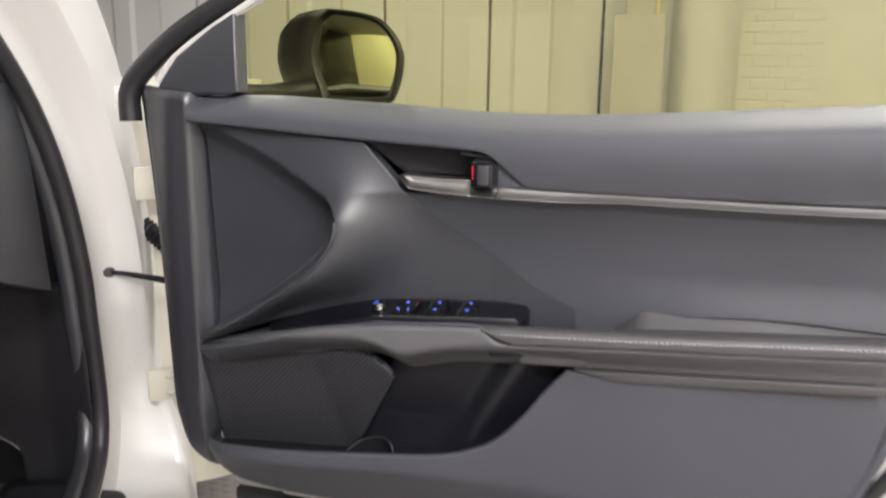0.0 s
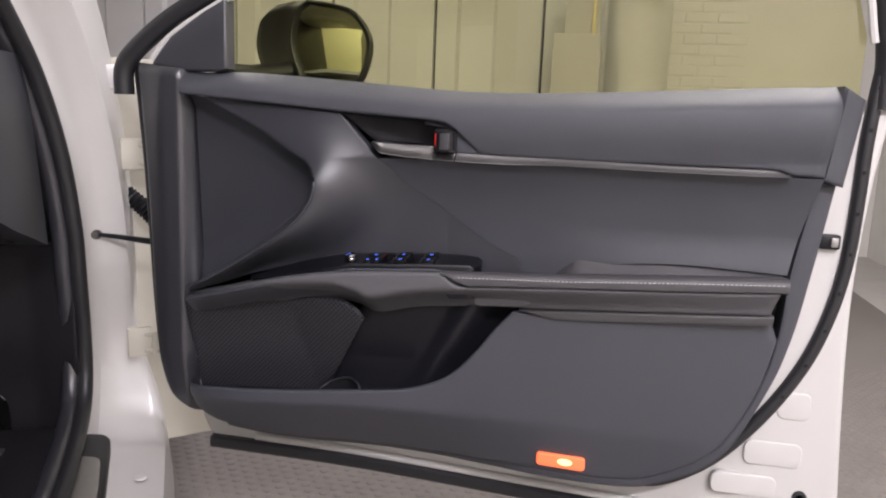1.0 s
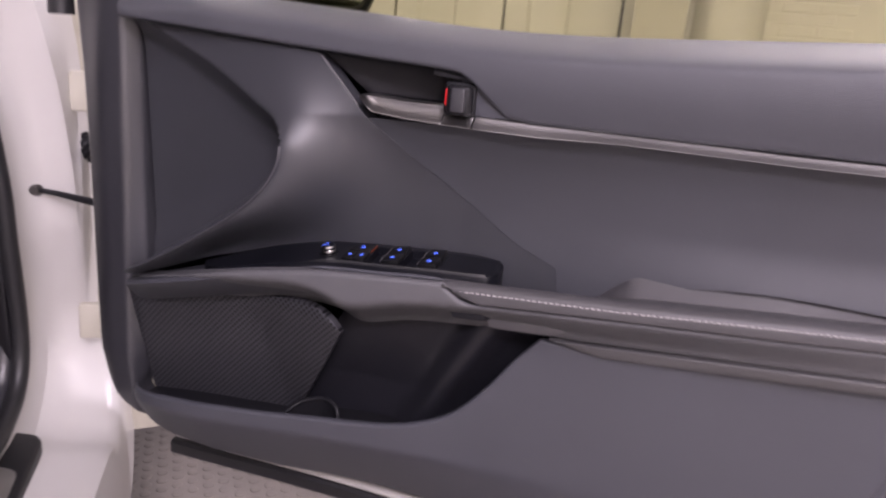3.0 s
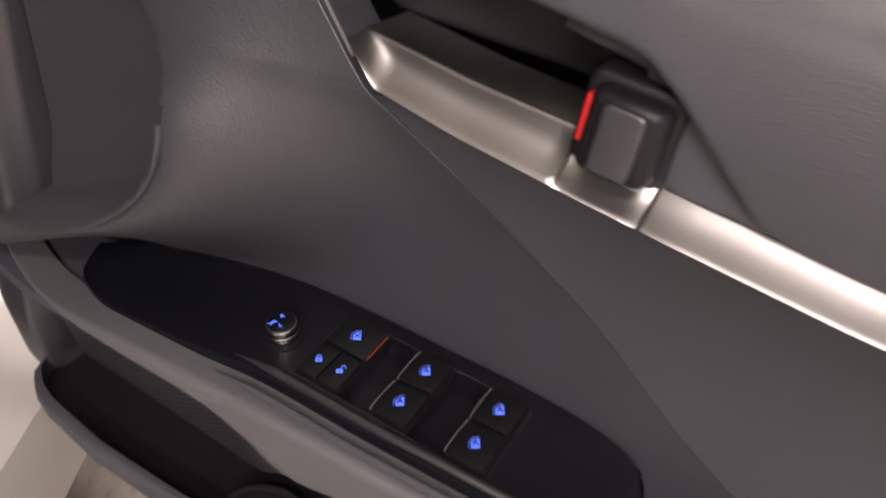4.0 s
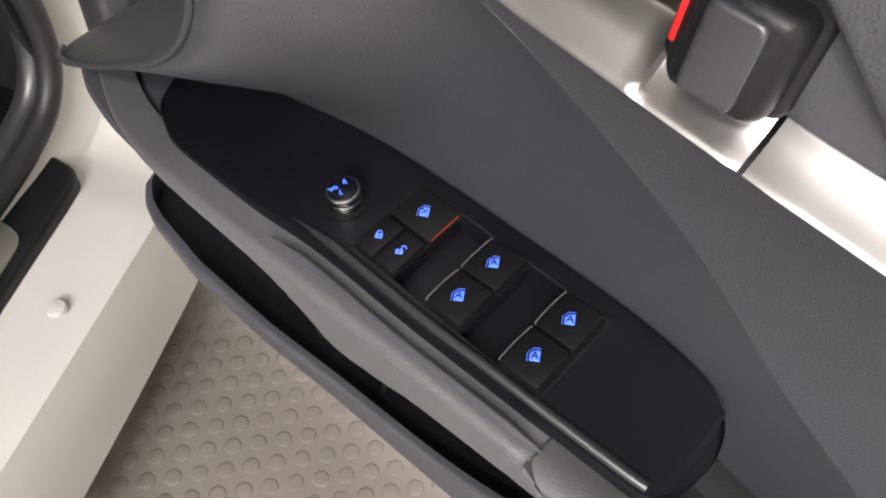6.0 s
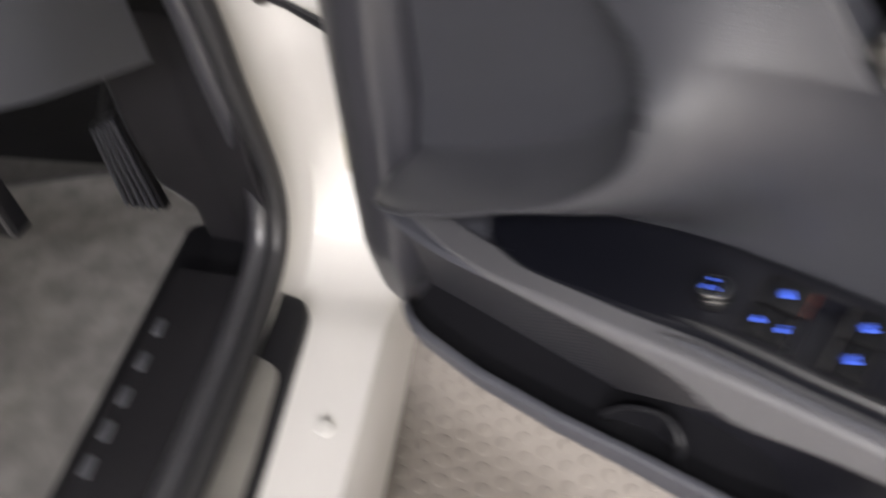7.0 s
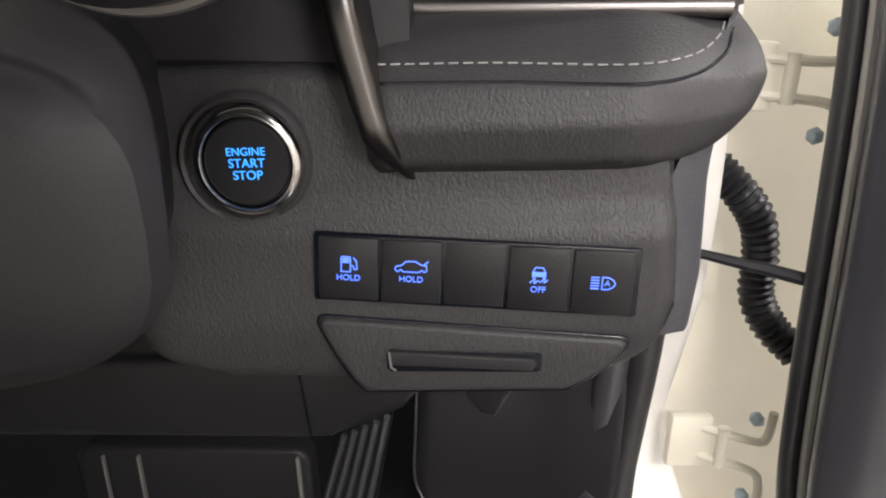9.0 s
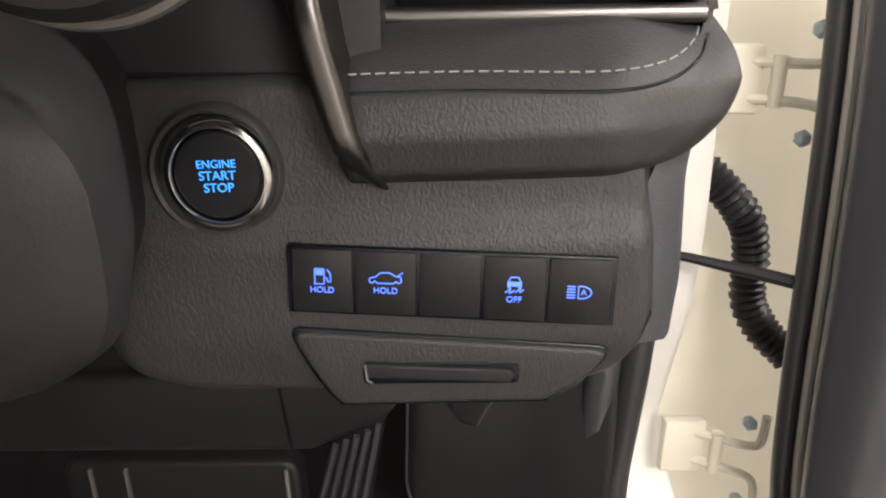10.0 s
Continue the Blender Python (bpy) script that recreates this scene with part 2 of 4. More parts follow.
BACK, RIGHT, LEFT, FRONT, TOP = 4.8, 2.6, -5.0, -4.0, 2.9
floor = tagged(part("floor", box(LEFT - 0.2, FRONT - 0.2, -0.10, RIGHT + 0.2, BACK + 0.2, 0.0, 0), M_CONCRETE, None), "pale grey concrete garage floor", "floor", kind="structure")
tagged(part("ceiling", box(LEFT - 0.2, FRONT - 0.2, TOP, RIGHT + 0.2, BACK + 0.2, TOP + 0.1, 0), M_CEIL, None), "plain white garage ceiling", "ceiling", kind="structure")
tagged(part("wall_south", box(LEFT - 0.2, FRONT - 0.2, 0.002, RIGHT + 0.2, FRONT, TOP - 0.002, 0), M_PLASTER, None), "plain pale plaster wall", "wall", kind="structure")
tagged(part("wall_west", box(LEFT - 0.2, FRONT + 0.002, 0.002, LEFT, BACK + 0.2, TOP - 0.002, 0), M_WALL, None), "plain white wall", "wall", kind="structure")

# back wall of ribbed white metal panels
wall = thing("wall_north", "white ribbed sheet metal wall panels with dark joints", "wall", kind="structure")
part("backing", box(LEFT, BACK + 0.06, 0.002, RIGHT, BACK + 0.2, TOP - 0.002, 0), M_DARK, wall, smooth=False)
x = -4.80
while x < 0.60:
    w = 0.818
    x1 = min(x + w, 1.07)
    prof = [(0, 0.05), (0.004, 0.0), (0.16, 0.0), (0.19, 0.03), (0.44, 0.03), (0.47, 0.0), (0.66, 0.0), (w - 0.008, 0.0), (w - 0.004, 0.05)]
    bm = bmesh.new()
    g = [[(min(x + px, x1), BACK + py, z) for z in (0.004, TOP - 0.004)] for px, py in prof]
    grid_mesh(bm, g)
    part("wall_panel", bm, M_WALL, wall, smooth=False)
    x += w + 0.012

# painted brick wall on the other side of the corner
brick_wall = thing("wall_east", "white painted brick wall with worn joints", "wall", kind="structure")
part("mortar_wall", box(RIGHT, FRONT + 0.002, 0.002, RIGHT + 0.2, BACK - 0.002, TOP - 0.002, 0), M_BRICK, brick_wall, smooth=False)
part("mortar_bed", box(1.09, BACK - 0.02, 0.002, RIGHT - 0.002, BACK + 0.058, TOP - 0.004, 0), M_BRICK, brick_wall, smooth=False)

BW, BH = 0.225, 0.075
brick_data = None
rng = random.Random(5)
for r in range(26):
    for c in range(4):
        x0 = 1.07 + c * BW + (r % 2) * BW / 2 - BW / 2
        if x0 < 1.05 or x0 + BW > 1.74:
            continue
        if brick_data is None:
            bm = box(-0.1075, -0.012, -0.0325, 0.1075, 0.012, 0.0325, 0.006, 1)
            brick_data = bpy.data.meshes.new("brick")
            bmesh.ops.recalc_face_normals(bm, faces=bm.faces)
            bm.to_mesh(brick_data)
            bm.free()
            brick_data.materials.append(M_BRICK)
        ob = new("brick", brick_data)
        ob.parent = brick_wall
        ob.matrix_world = pose(x0 + BW / 2, BACK - 0.0145 - rng.uniform(0, 0.004), 0.6 + r * BH, rng.uniform(-2, 2), 0, rng.uniform(-1, 1))

# black rubber coin floor
mat_floor = thing("rubber_floor", "grey rubber flooring with round studs", "floor", kind="structure")
part("sheet", box(-4.9, -3.9, 0.004, 2.12, 3.6, 0.012, 0.002), M_FLOORMAT, mat_floor)
stud = lathe([(0.0112, 0.0), (0.0104, 0.0007), (0.0082, 0.0011)], 10)
bmesh.ops.recalc_face_normals(stud, faces=stud.faces)
sm = bpy.data.meshes.new("stud")
stud.to_mesh(sm)
stud.free()
sv = np.array([v.co for v in sm.vertices])
sf = [list(p.vertices) for p in sm.polygons]
verts, faces = [], []
for i in range(84):
    for j in range(92):
        px, py = -0.95 + i * 0.0375 + (j % 2) * 0.01875, -0.45 + j * 0.0262
        base = len(verts)
        verts += [(px + a, py + b, 0.012 + c) for a, b, c in sv]
        faces += [[base + q for q in f] for f in sf]
me = bpy.data.meshes.new("studs")
me.from_pydata([tuple(map(float, v)) for v in verts], [], faces)
me.materials.append(M_FLOORMAT)
me.shade_smooth()
tagged(new("studs", me), kind="stuff").parent = mat_floor

# things by the back wall, seen through the door's glass
pillar = thing("column", "rounded grey painted column at the wall", "column")
part("shaft", lathe([(0.22, 0.014), (0.22, TOP - 0.004)], 48, pose(0.865, BACK - 0.23, 0)), M_PLASTER, pillar)
board = thing("leaning_board", "pale boards leaning on the metal wall", "board")
part("sheet", box(0.29, BACK - 0.50, 0.014, 0.612, BACK - 0.47, 1.475, 0.004), M_CARD, board)
part("tape", box(0.545, BACK - 0.465, 1.30, 0.566, BACK - 0.440, 1.72, 0.002), M_YELLOW, board, "yellow batten")
part("second_sheet", box(0.36, BACK - 0.43, 0.014, 0.60, BACK - 0.41, 1.78, 0.004), M_CARD, board)

# ---- driver's door, standing open ----
car = thing("car", "white car with its driver's door standing open", "car", CAR)
door = new("car_door")
door.parent = car
door.matrix_parent_inverse = CAR.inverted()
tagged(door, "open white car door with black inner panel and chrome strip")


def lerp(x, xs, ys):
    return float(np.interp(x, xs, ys))


def strip_y(x):
    return lerp(x, [0, 0.30, 0.45, 0.93], [0.026, 0.016, 0.011, -0.003])


def base_y(x, z):
    zb = lerp(x, [0, 0.1, 0.25, 0.5, 0.93], [0.60, 0.63, 0.68, 0.69, 0.70])
    yb = lerp(x, [0, 0.1, 0.24, 0.44, 0.72, 0.95], [0.022, 0.043, 0.058, 0.060, 0.040, 0.030])
    t = min(1, max(0, (z - zb) / 0.165))
    yt = lerp(x, [0, 0.30, 0.45, 0.97], [0.03, 0.016, 0.008, -0.006])
    scoop = 0.012 * (1 - smoothstep(0, 0.4, t)) * smoothstep(0.5, 0.80, x)
    return yt + (yb - yt) * (1 - t ** 2.4) - scoop


FIN = curve([(-0.05, 0.572), (-0.012, 0.600), (0.016, 0.617), (0.06, 0.641), (0.106, 0.668), (0.142, 0.692), (0.185, 0.722), (0.217, 0.752), (0.234, 0.778), (0.240, 0.802), (0.233, 0.822), (0.219, 0.836), (0.185, 0.853), (0.12, 0.888), (0.03, 0.928), (-0.05, 0.968)], 600)


def fin_rise(p):
    x, z = p
    return lerp(x, [-0.05, 0.0, 0.010, 0.030, 0.06, 0.2, 0.24], [0.020, 0.012, -0.002, -0.014, -0.020, -0.022, -0.022]) if z < 0.80 else lerp(z, [0.80, 0.812, 0.825, 0.838, 0.855, 0.90, 0.96], [-0.022, -0.020, -0.012, -0.002, 0.012, 0.028, 0.032])


def fin_width(p):
    x, z = p
    return lerp(x, [-0.05, 0.06, 0.12, 0.17, 0.21, 0.2455], [0.010, 0.012, 0.016, 0.028, 0.050, 0.070]) if z < 0.80 else lerp(z, [0.80, 0.83, 0.87, 0.96], [0.070, 0.072, 0.05, 0.04])


FIN_RISE = np.array([fin_rise(p) for p in FIN])
FIN_WIDTH = np.array([fin_width(p) for p in FIN])


def front_y(x, z):
    g = base_y(x, z)
    d2 = (FIN[:, 0] - x) ** 2 + (FIN[:, 1] - z) ** 2
    i = int(np.argmin(d2))
    d = math.sqrt(d2[i])
    a, b = FIN[max(0, i - 6)], FIN[min(len(FIN) - 1, i + 6)]
    side = (b[0] - a[0]) * (z - a[1]) - (b[1] - a[1]) * (x - a[0])
    near = (d2 + 2e-5) ** -3.0
    near /= near.sum()
    proud, wide = float(near @ FIN_RISE), float(near @ FIN_WIDTH)
    if side > 0:
        deep = 0.060 - 0.15 * (x - 0.10) - 0.07 * (z - 0.74)
        edge = lerp(FIN[i][1], [0.6, 0.70, 0.79, 0.86], [0.008, 0.017, 0.026, 0.03])
        t = min(1.0, d / edge)
        return proud + (deep - proud) * (0.85 * (1 - (1 - t) ** 1.6) + 0.15 * smoothstep(0, 1, d / 0.06))
    return g + (proud - g) * math.exp(-(d / wide) ** 1.9)


BELT = [(-0.022, 0.975), (0.003, 0.971), (0.102, 0.973), (0.300, 0.963), (0.443, 0.955), (0.580, 0.956), (0.772, 0.966), (0.923, 0.975), (0.995, 0.978)]
UPLOW = [(-0.010, 0.934), (0.132, 0.925), (0.268, 0.916), (0.418, 0.908), (0.446, 0.901), (0.465, 0.887), (0.492, 0.863), (0.52, 0.860), (0.70, 0.8595), (0.90, 0.8605), (0.918, 0.8600), (0.936, 0.8535), (0.977, 0.8525)]
belt_x, belt_z = zip(*BELT)


def upper_y(x, z):
    top = lerp(x, belt_x, belt_z)
    u = (top - z) / 0.105
    return strip_y(x) - 0.012 * math.sin(math.pi * min(1, max(0, u))) + (0.045 * (1 - u / 0.3) ** 2 if u < 0.3 else 0)


up_low = np.vstack([straight(UPLOW[:3], 30), curve(UPLOW[2:7], 30)[1:], straight(UPLOW[6:], 60)[1:]])
up_high = curve(BELT, 400)
up_high = np.column_stack([np.interp(np.linspace(0, 1, len(up_low)), np.linspace(0, 1, 400), up_high[:, k]) for k in (0, 1)])
hx = np.clip(up_low[:, 0] + (up_low[:, 0] - 0.48) * 0.025, up_high[0, 0], up_high[-1, 0])
up_high = np.column_stack([hx, np.interp(hx, up_high[:, 0], up_high[:, 1])])
part("upper_trim", patch(up_low, up_high, upper_y, 36, 0.005, 0.04), M_VINYL, door, "dark grained vinyl upper trim")

# sculpted panel ahead of the switches
fl = np.vstack([curve([(-0.006, 0.606), (0.05, 0.619), (0.12, 0.643), (0.20, 0.662), (0.25, 0.673), (0.30, 0.681), (0.43, 0.684), (0.47, 0.672), (0.50, 0.648), (0.582, 0.645)], 180)])
fh = np.vstack([straight([(-0.006, 0.932), (0.132, 0.923), (0.266, 0.914)], 84), curve([(0.266, 0.914), (0.310, 0.868), (0.332, 0.846), (0.375, 0.811), (0.450, 0.759), (0.507, 0.720), (0.575, 0.694)], 97)[1:]])
part("front_panel", patch(fl, fh, front_y, 120, 0.0006, 0.03), M_SOFT, door, "dark sculpted plastic panel with a raised fin")

part("panel_edge_highlight", tube([(x, base_y(x, z) - 0.0006, z) for x, z in fh[84:103]], 0.0011, 8), M_TRIMGREY, door, "panel edge with its lit chamfer in paler grey")
part("fin_edge", tube([(x, fin_rise((x, z)) - 0.0006, z) for x, z in FIN[(FIN[:, 0] > 0.010) & (FIN[:, 1] < 0.812)][::6]], 0.0020, 8), M_SOFT, door)

# padded middle panel
ml = np.vstack([curve([(0.3305, 0.8462), (0.3725, 0.8112), (0.4475, 0.7592), (0.5045, 0.7202), (0.5590, 0.6965)], 30), curve([(0.5600, 0.650), (0.60, 0.646), (0.648, 0.682), (0.70, 0.702), (0.80, 0.712), (0.948, 0.709)], 50)[1:]])
mh = np.vstack([straight([(0.338, 0.8475), (0.977, 0.851)], 79)])
part("middle_panel", patch(ml, mh, lambda x, z: base_y(x, z) - 0.0009, 50, 0.0003, 0.05), M_VINYL, door, "dark grained padded vinyl panel")

# chrome strip in two lengths, its face turned up to the light
def strip_face(x, z, lo, hi):
    t = (z - lo) / max(1e-6, hi - lo)
    return strip_y(x) - 0.013 + 0.014 * t + (0.0034 if x < 0.42 else 0.0022) * math.sin(math.pi * t)


def strip_low(x):
    return lerp(x, [0.322, 0.338, 0.38, 0.43, 0.455, 0.53, 0.62, 0.78, 0.90, 0.932], [0.8705, 0.8550, 0.8510, 0.8493, 0.8487, 0.8480, 0.8510, 0.8500, 0.8510, 0.8520])


def strip_high(x):
    return lerp(x, [0.322, 0.375, 0.4215, 0.4225, 0.455, 0.53, 0.62, 0.78, 0.90, 0.918, 0.932], [0.8725, 0.8697, 0.8700, 0.8605, 0.8618, 0.8612, 0.8605, 0.8590, 0.8600, 0.8592, 0.853])


for xs in (np.r_[np.linspace(0.322, 0.4215, 30), np.linspace(0.4225, 0.4555, 10)], np.linspace(0.4572, 0.932, 60)):
    part("chrome_strip", patch([(x, strip_low(x)) for x in xs], [(x, strip_high(x)) for x in xs], lambda x, z: strip_face(x, z, strip_low(x), strip_high(x)), 14, 0.0015, 0.03), M_POLISHED if xs[0] < 0.4 else M_CHROME, door, "satin chrome strip below the handle" if xs[0] < 0.4 else "satin chrome strip")

# handle in its recess
part("handle_recess", patch(straight([(0.316, 0.872), (0.42, 0.868), (0.46, 0.862)], 20), straight([(0.268, 0.914), (0.418, 0.906), (0.452, 0.896)], 20), lambda x, z: strip_y(x) + lerp(x, [0.26, 0.31, 0.40, 0.46], [0.006, 0.03, 0.05, 0.05]), 16, 0.002, 0.01), M_SHROUD, door, "black handle recess")
part("handle_bezel", patch(straight([(0.4565, 0.8615), (0.497, 0.8615)], 10), curve([(0.436, 0.9035), (0.451, 0.899), (0.468, 0.886), (0.4975, 0.8625)], 10), lambda x, z: strip_y(x) - 0.001, 10, 0.002, 0.04), M_HARD, door, "grey handle surround")
part("handle_bezel_top", patch(straight([(0.405, 0.9015), (0.453, 0.896)], 10), straight([(0.405, 0.907), (0.453, 0.901)], 10), lambda x, z: strip_y(x) + 0.002, 6, 0.002, 0.04), M_HARD, door)
part("handle_well", plate(rounded(0.4215, 0.8605, 0.4575, 0.8965, 0.005), 0.006, 0.03, 0.003), M_DARK, door)
grip = plate(rounded(0.4255, 0.8625, 0.4550, 0.8930, 0.005), -0.005, 0.02, 0.004, bow=lambda x, z: 0.003 * smoothstep(0.447, 0.455, x) + 0.004 * (1 - smoothstep(0.4255, 0.433, x)))
part("door_handle", grip, M_DARK, door, "grey plastic inner door handle")
part("handle_face", plate(rounded(0.4325, 0.8650, 0.4480, 0.8905, 0.003), -0.0062, 0.006, 0.0015), M_EDGE, door)
part("lock_flag", box(0.4245, 0.0000, 0.871, 0.4285, 0.010, 0.8890, 0.0010), M_RED, door, "red lock flag")

# armrest
BAND_LINE = curve([(-0.03, 0.016), (0.0, 0.004), (0.03, -0.008), (0.06, -0.018), (0.12, -0.030), (0.2, -0.036), (0.3, -0.035), (0.4, -0.030), (0.5, -0.026), (0.7, -0.024), (0.94, -0.022)], 400)


def band_y(x):
    return float(np.interp(x, BAND_LINE[:, 0], BAND_LINE[:, 1]))


BAND_TOP = [(-0.004, 0.598), (0.017, 0.605), (0.06, 0.617), (0.128, 0.636), (0.20, 0.655), (0.29, 0.670), (0.374, 0.677), (0.448, 0.681)]
BAND_LOW = [(-0.002, 0.578), (0.167, 0.601), (0.262, 0.611), (0.302, 0.606), (0.336, 0.595), (0.394, 0.608), (0.467, 0.617), (0.558, 0.625), (0.605, 0.627), (0.929, 0.651)]
bl = curve(BAND_LOW, 110)
bt = np.vstack([curve(BAND_TOP, 50), curve([(0.450, 0.680), (0.464, 0.669), (0.49, 0.662), (0.636, 0.671), (0.80, 0.680), (0.936, 0.689)], 61)[1:]])
def band_face(x, z):
    back = lerp(x, [0, 0.14, 0.25, 0.31, 0.42, 0.60, 0.93], [0.030, 0.018, 0.018, 0.028, 0.028, 0.014, -0.002])
    return band_y(x) + (back - band_y(x)) * (1 - smoothstep(0, 0.045, z - lerp(x, bl[:, 0], bl[:, 1])))


part("armrest_band", patch(bl, bt, band_face, 30, 0.006, 0.022), M_BAND, door, "dark grey armrest side band")

# shelf of the armrest that carries the switch panel
g = []
for x in np.linspace(0.0, 0.462, 60):
    z = lerp(x, [-0.004, 0.017, 0.06, 0.128, 0.20, 0.29, 0.374, 0.5], [0.595, 0.602, 0.615, 0.634, 0.653, 0.668, 0.675, 0.680])
    sink = lerp(x, [0.13, 0.17], [0.001, 0.012])
    y0, y1 = band_y(x) + 0.004, lerp(x, [0, 0.1, 0.24, 0.44, 0.5], [0.036, 0.050, 0.060, 0.062, 0.062])
    g.append([(x, y0, z - 0.006), (x, y0 + 0.002, z - 0.001), (x, y0 + 0.008, z), (x, y0 + 0.018, z), (x, y0 + 0.026, z - sink), (x, y1, z - sink), (x, y1, z - 0.04), (x, y0 + 0.03, z - 0.035)])
bm = bmesh.new()
grid_mesh(bm, [[tuple(map(float, p)) for p in r] for r in g], close_v=True)
part("armrest_shelf", bm, M_HARD, door)

# padded armrest with stitching
def pad_section(x):
    zt = lerp(x, [0.448, 0.635, 0.797, 0.936], [0.682, 0.690, 0.701, 0.709])
    zl = lerp(x, [0.448, 0.464, 0.49, 0.636, 0.80, 0.936], [0.6815, 0.669, 0.662, 0.671, 0.680, 0.689])
    yf, yk = band_y(x) - 0.004, lerp(x, [0.448, 0.49, 0.6, 0.66, 0.93], [0.008, 0.004, 0.006, 0.02, 0.02])
    cup = 0.052 * smoothstep(0.478, 0.500, x) * (1 - smoothstep(0.56, 0.66, x))
    zr = lerp(x, [0.448, 0.56, 0.648, 0.80, 0.936], [0.682, 0.695, 0.714, 0.721, 0.717])
    yb = lerp(x, [0.448, 0.58, 0.65, 0.936], [0.058, 0.056, 0.043, 0.030])
    return [(yf + 0.008, zl), (yf + 0.001, zl + 0.003), (yf, (zl + zt) / 2), (yf + 0.001, zt - 0.004), (yf + 0.005, zt - 0.0005), (yf + 0.014, zt + 0.001), (yk - 0.008, zt - 0.002), (yk, zt - 0.004 - cup), (yb, zr - 0.004 - cup), (yb + 0.03, zr - 0.01 - cup), (yb + 0.03, zl - cup)]


g = [[(float(x), float(y), float(z)) for y, z in pad_section(x)] for x in np.linspace(0.448, 0.944, 70)]
bm = bmesh.new()
vs = grid_mesh(bm, g, close_v=True)
bm.faces.new(vs[0][::-1])
bm.faces.new(vs[-1])
part("armrest_pad", bm, M_PAD, door, "black leather armrest pad with pale stitching")
bms = []
for x in np.arange(0.462, 0.938, 0.0062):
    s0, s1 = pad_section(x), pad_section(x + 0.0042)
    bms.append(tube([(x, s0[3][0] - 0.0004, s0[3][1] - 0.003), (x + 0.0042, s1[3][0] - 0.0004, s1[3][1] - 0.003)], 0.0005, 5))
part("stitching", join(*bms), M_THREAD, door, "pale stitching")
# ledge below the band
part("lower_ledge", patch(straight([(0.618, 0.610), (0.935, 0.6345)], 30), straight([(0.565, 0.622), (0.934, 0.650)], 30), lambda x, z: lerp(z, [0.60, 0.65], [0.026, -0.002]), 10, 0.003, 0.02), M_TRIMGREY, door, "pale grey ledge")

# switch panel
PANEL_LINE = curve([(0.05, 0.618), (0.128, 0.638), (0.20, 0.659), (0.27, 0.6745), (0.32, 0.680), (0.374, 0.6835), (0.42, 0.6865), (0.52, 0.690)], 300)


def panel_z(x):
    return float(np.interp(x, PANEL_LINE[:, 0], PANEL_LINE[:, 1]))


WELLS = ((0.3433, 0.3643), (0.3873, 0.4096))
PX = np.sort(np.r_[np.linspace(0.110, 0.130, 14), np.linspace(0.134, 0.485, 70), 0.485 + 0.018 * np.sin(np.linspace(0.05, 1.57, 18)), [w + e for a in WELLS for w in a for e in (-0.0003, 0.0003)]])
FRONT_LINE = curve([(0.110, 0.028), (0.118, 0.014), (0.128, 0.002), (0.15, -0.009), (0.18, -0.0165), (0.25, -0.0185), (0.30, -0.0155), (0.365, -0.0150), (0.414, -0.013), (0.4524, -0.011), (0.4876, -0.0085), (0.496, -0.004), (0.501, 0.006), (0.503, 0.018)], 300)
BACK_LINE = curve([(0.110, 0.034), (0.13, 0.0425), (0.18, 0.050), (0.246, 0.0555), (0.30, 0.056), (0.40, 0.0575), (0.45, 0.0570), (0.4765, 0.0535), (0.4914, 0.0475), (0.4985, 0.040), (0.502, 0.031), (0.503, 0.024)], 300)
pf = [float(np.interp(x, FRONT_LINE[:, 0], FRONT_LINE[:, 1])) for x in PX]
pb = [float(np.interp(x, BACK_LINE[:, 0], BACK_LINE[:, 1])) for x in PX]
SLOPE = 0.40
g = []
for x, a, b in zip(PX, pf, pb):
    z = panel_z(x)
    skirt = 0.016 + 0.034 * smoothstep(0.44, 0.46, x)
    row = [(x, a, z - skirt), (x, a + 0.0005, z - 0.003)]
    for y in [a + 0.0015, a + 0.004, -0.0040, -0.0034, 0.0205, 0.0445, 0.0451, b - 0.003, b]:
        y = min(max(y, a + 0.001), b)
        pit = any(w0 <= x <= w1 for w0, w1 in WELLS) and -0.0037 < y < 0.0448
        row.append((x, y, z + SLOPE * y * 0.35 + (0.001 if y < b else -0.001) - (0.010 if pit else 0.0)))
    g.append(row + [(x, b, z - skirt)])
bm = bmesh.new()
vs = grid_mesh(bm, [[tuple(map(float, p)) for p in r] for r in g], close_v=True)
bm.faces.new(vs[0][::-1])
bm.faces.new(vs[-1])
part("switch_panel", bm, M_PANEL, door, "satin black switch panel on the armrest")
RAIL = [(float(x), float(a) + 0.0055, panel_z(x) + SLOPE * (a + 0.0055) * 0.35 + 0.0006) for x, a in zip(PX, pf) if 0.272 < x < 0.490]
part("panel_rail", tube(RAIL, [0.0004 + 0.0024 * smoothstep(0, 0.03, p[0] - RAIL[0][0]) for p in RAIL], 10), M_RAIL, door, "satin black rail along the switch panel")
part("shelf_bead", tube([(x, y - 0.014, z - 0.004) for x, y, z in RAIL if x < 0.452], [0.0004 + 0.0018 * smoothstep(0, 0.03, x - RAIL[0][0]) * (1 - smoothstep(0.43, 0.452, x)) for x, y, z in RAIL if x < 0.452], 8), M_HARD, door)


def panel_pose(x, y, lift=0.0):
    """Place on the switch panel's top at (x, y)."""
    z = panel_z(x) + SLOPE * y * 0.35 + 0.001 + lift
    slope_x = (panel_z(x + 0.01) - panel_z(x - 0.01)) / 0.02
    return pose(x, y, z, math.degrees(math.atan(SLOPE * 0.35)), -math.degrees(math.atan(slope_x)), 0)


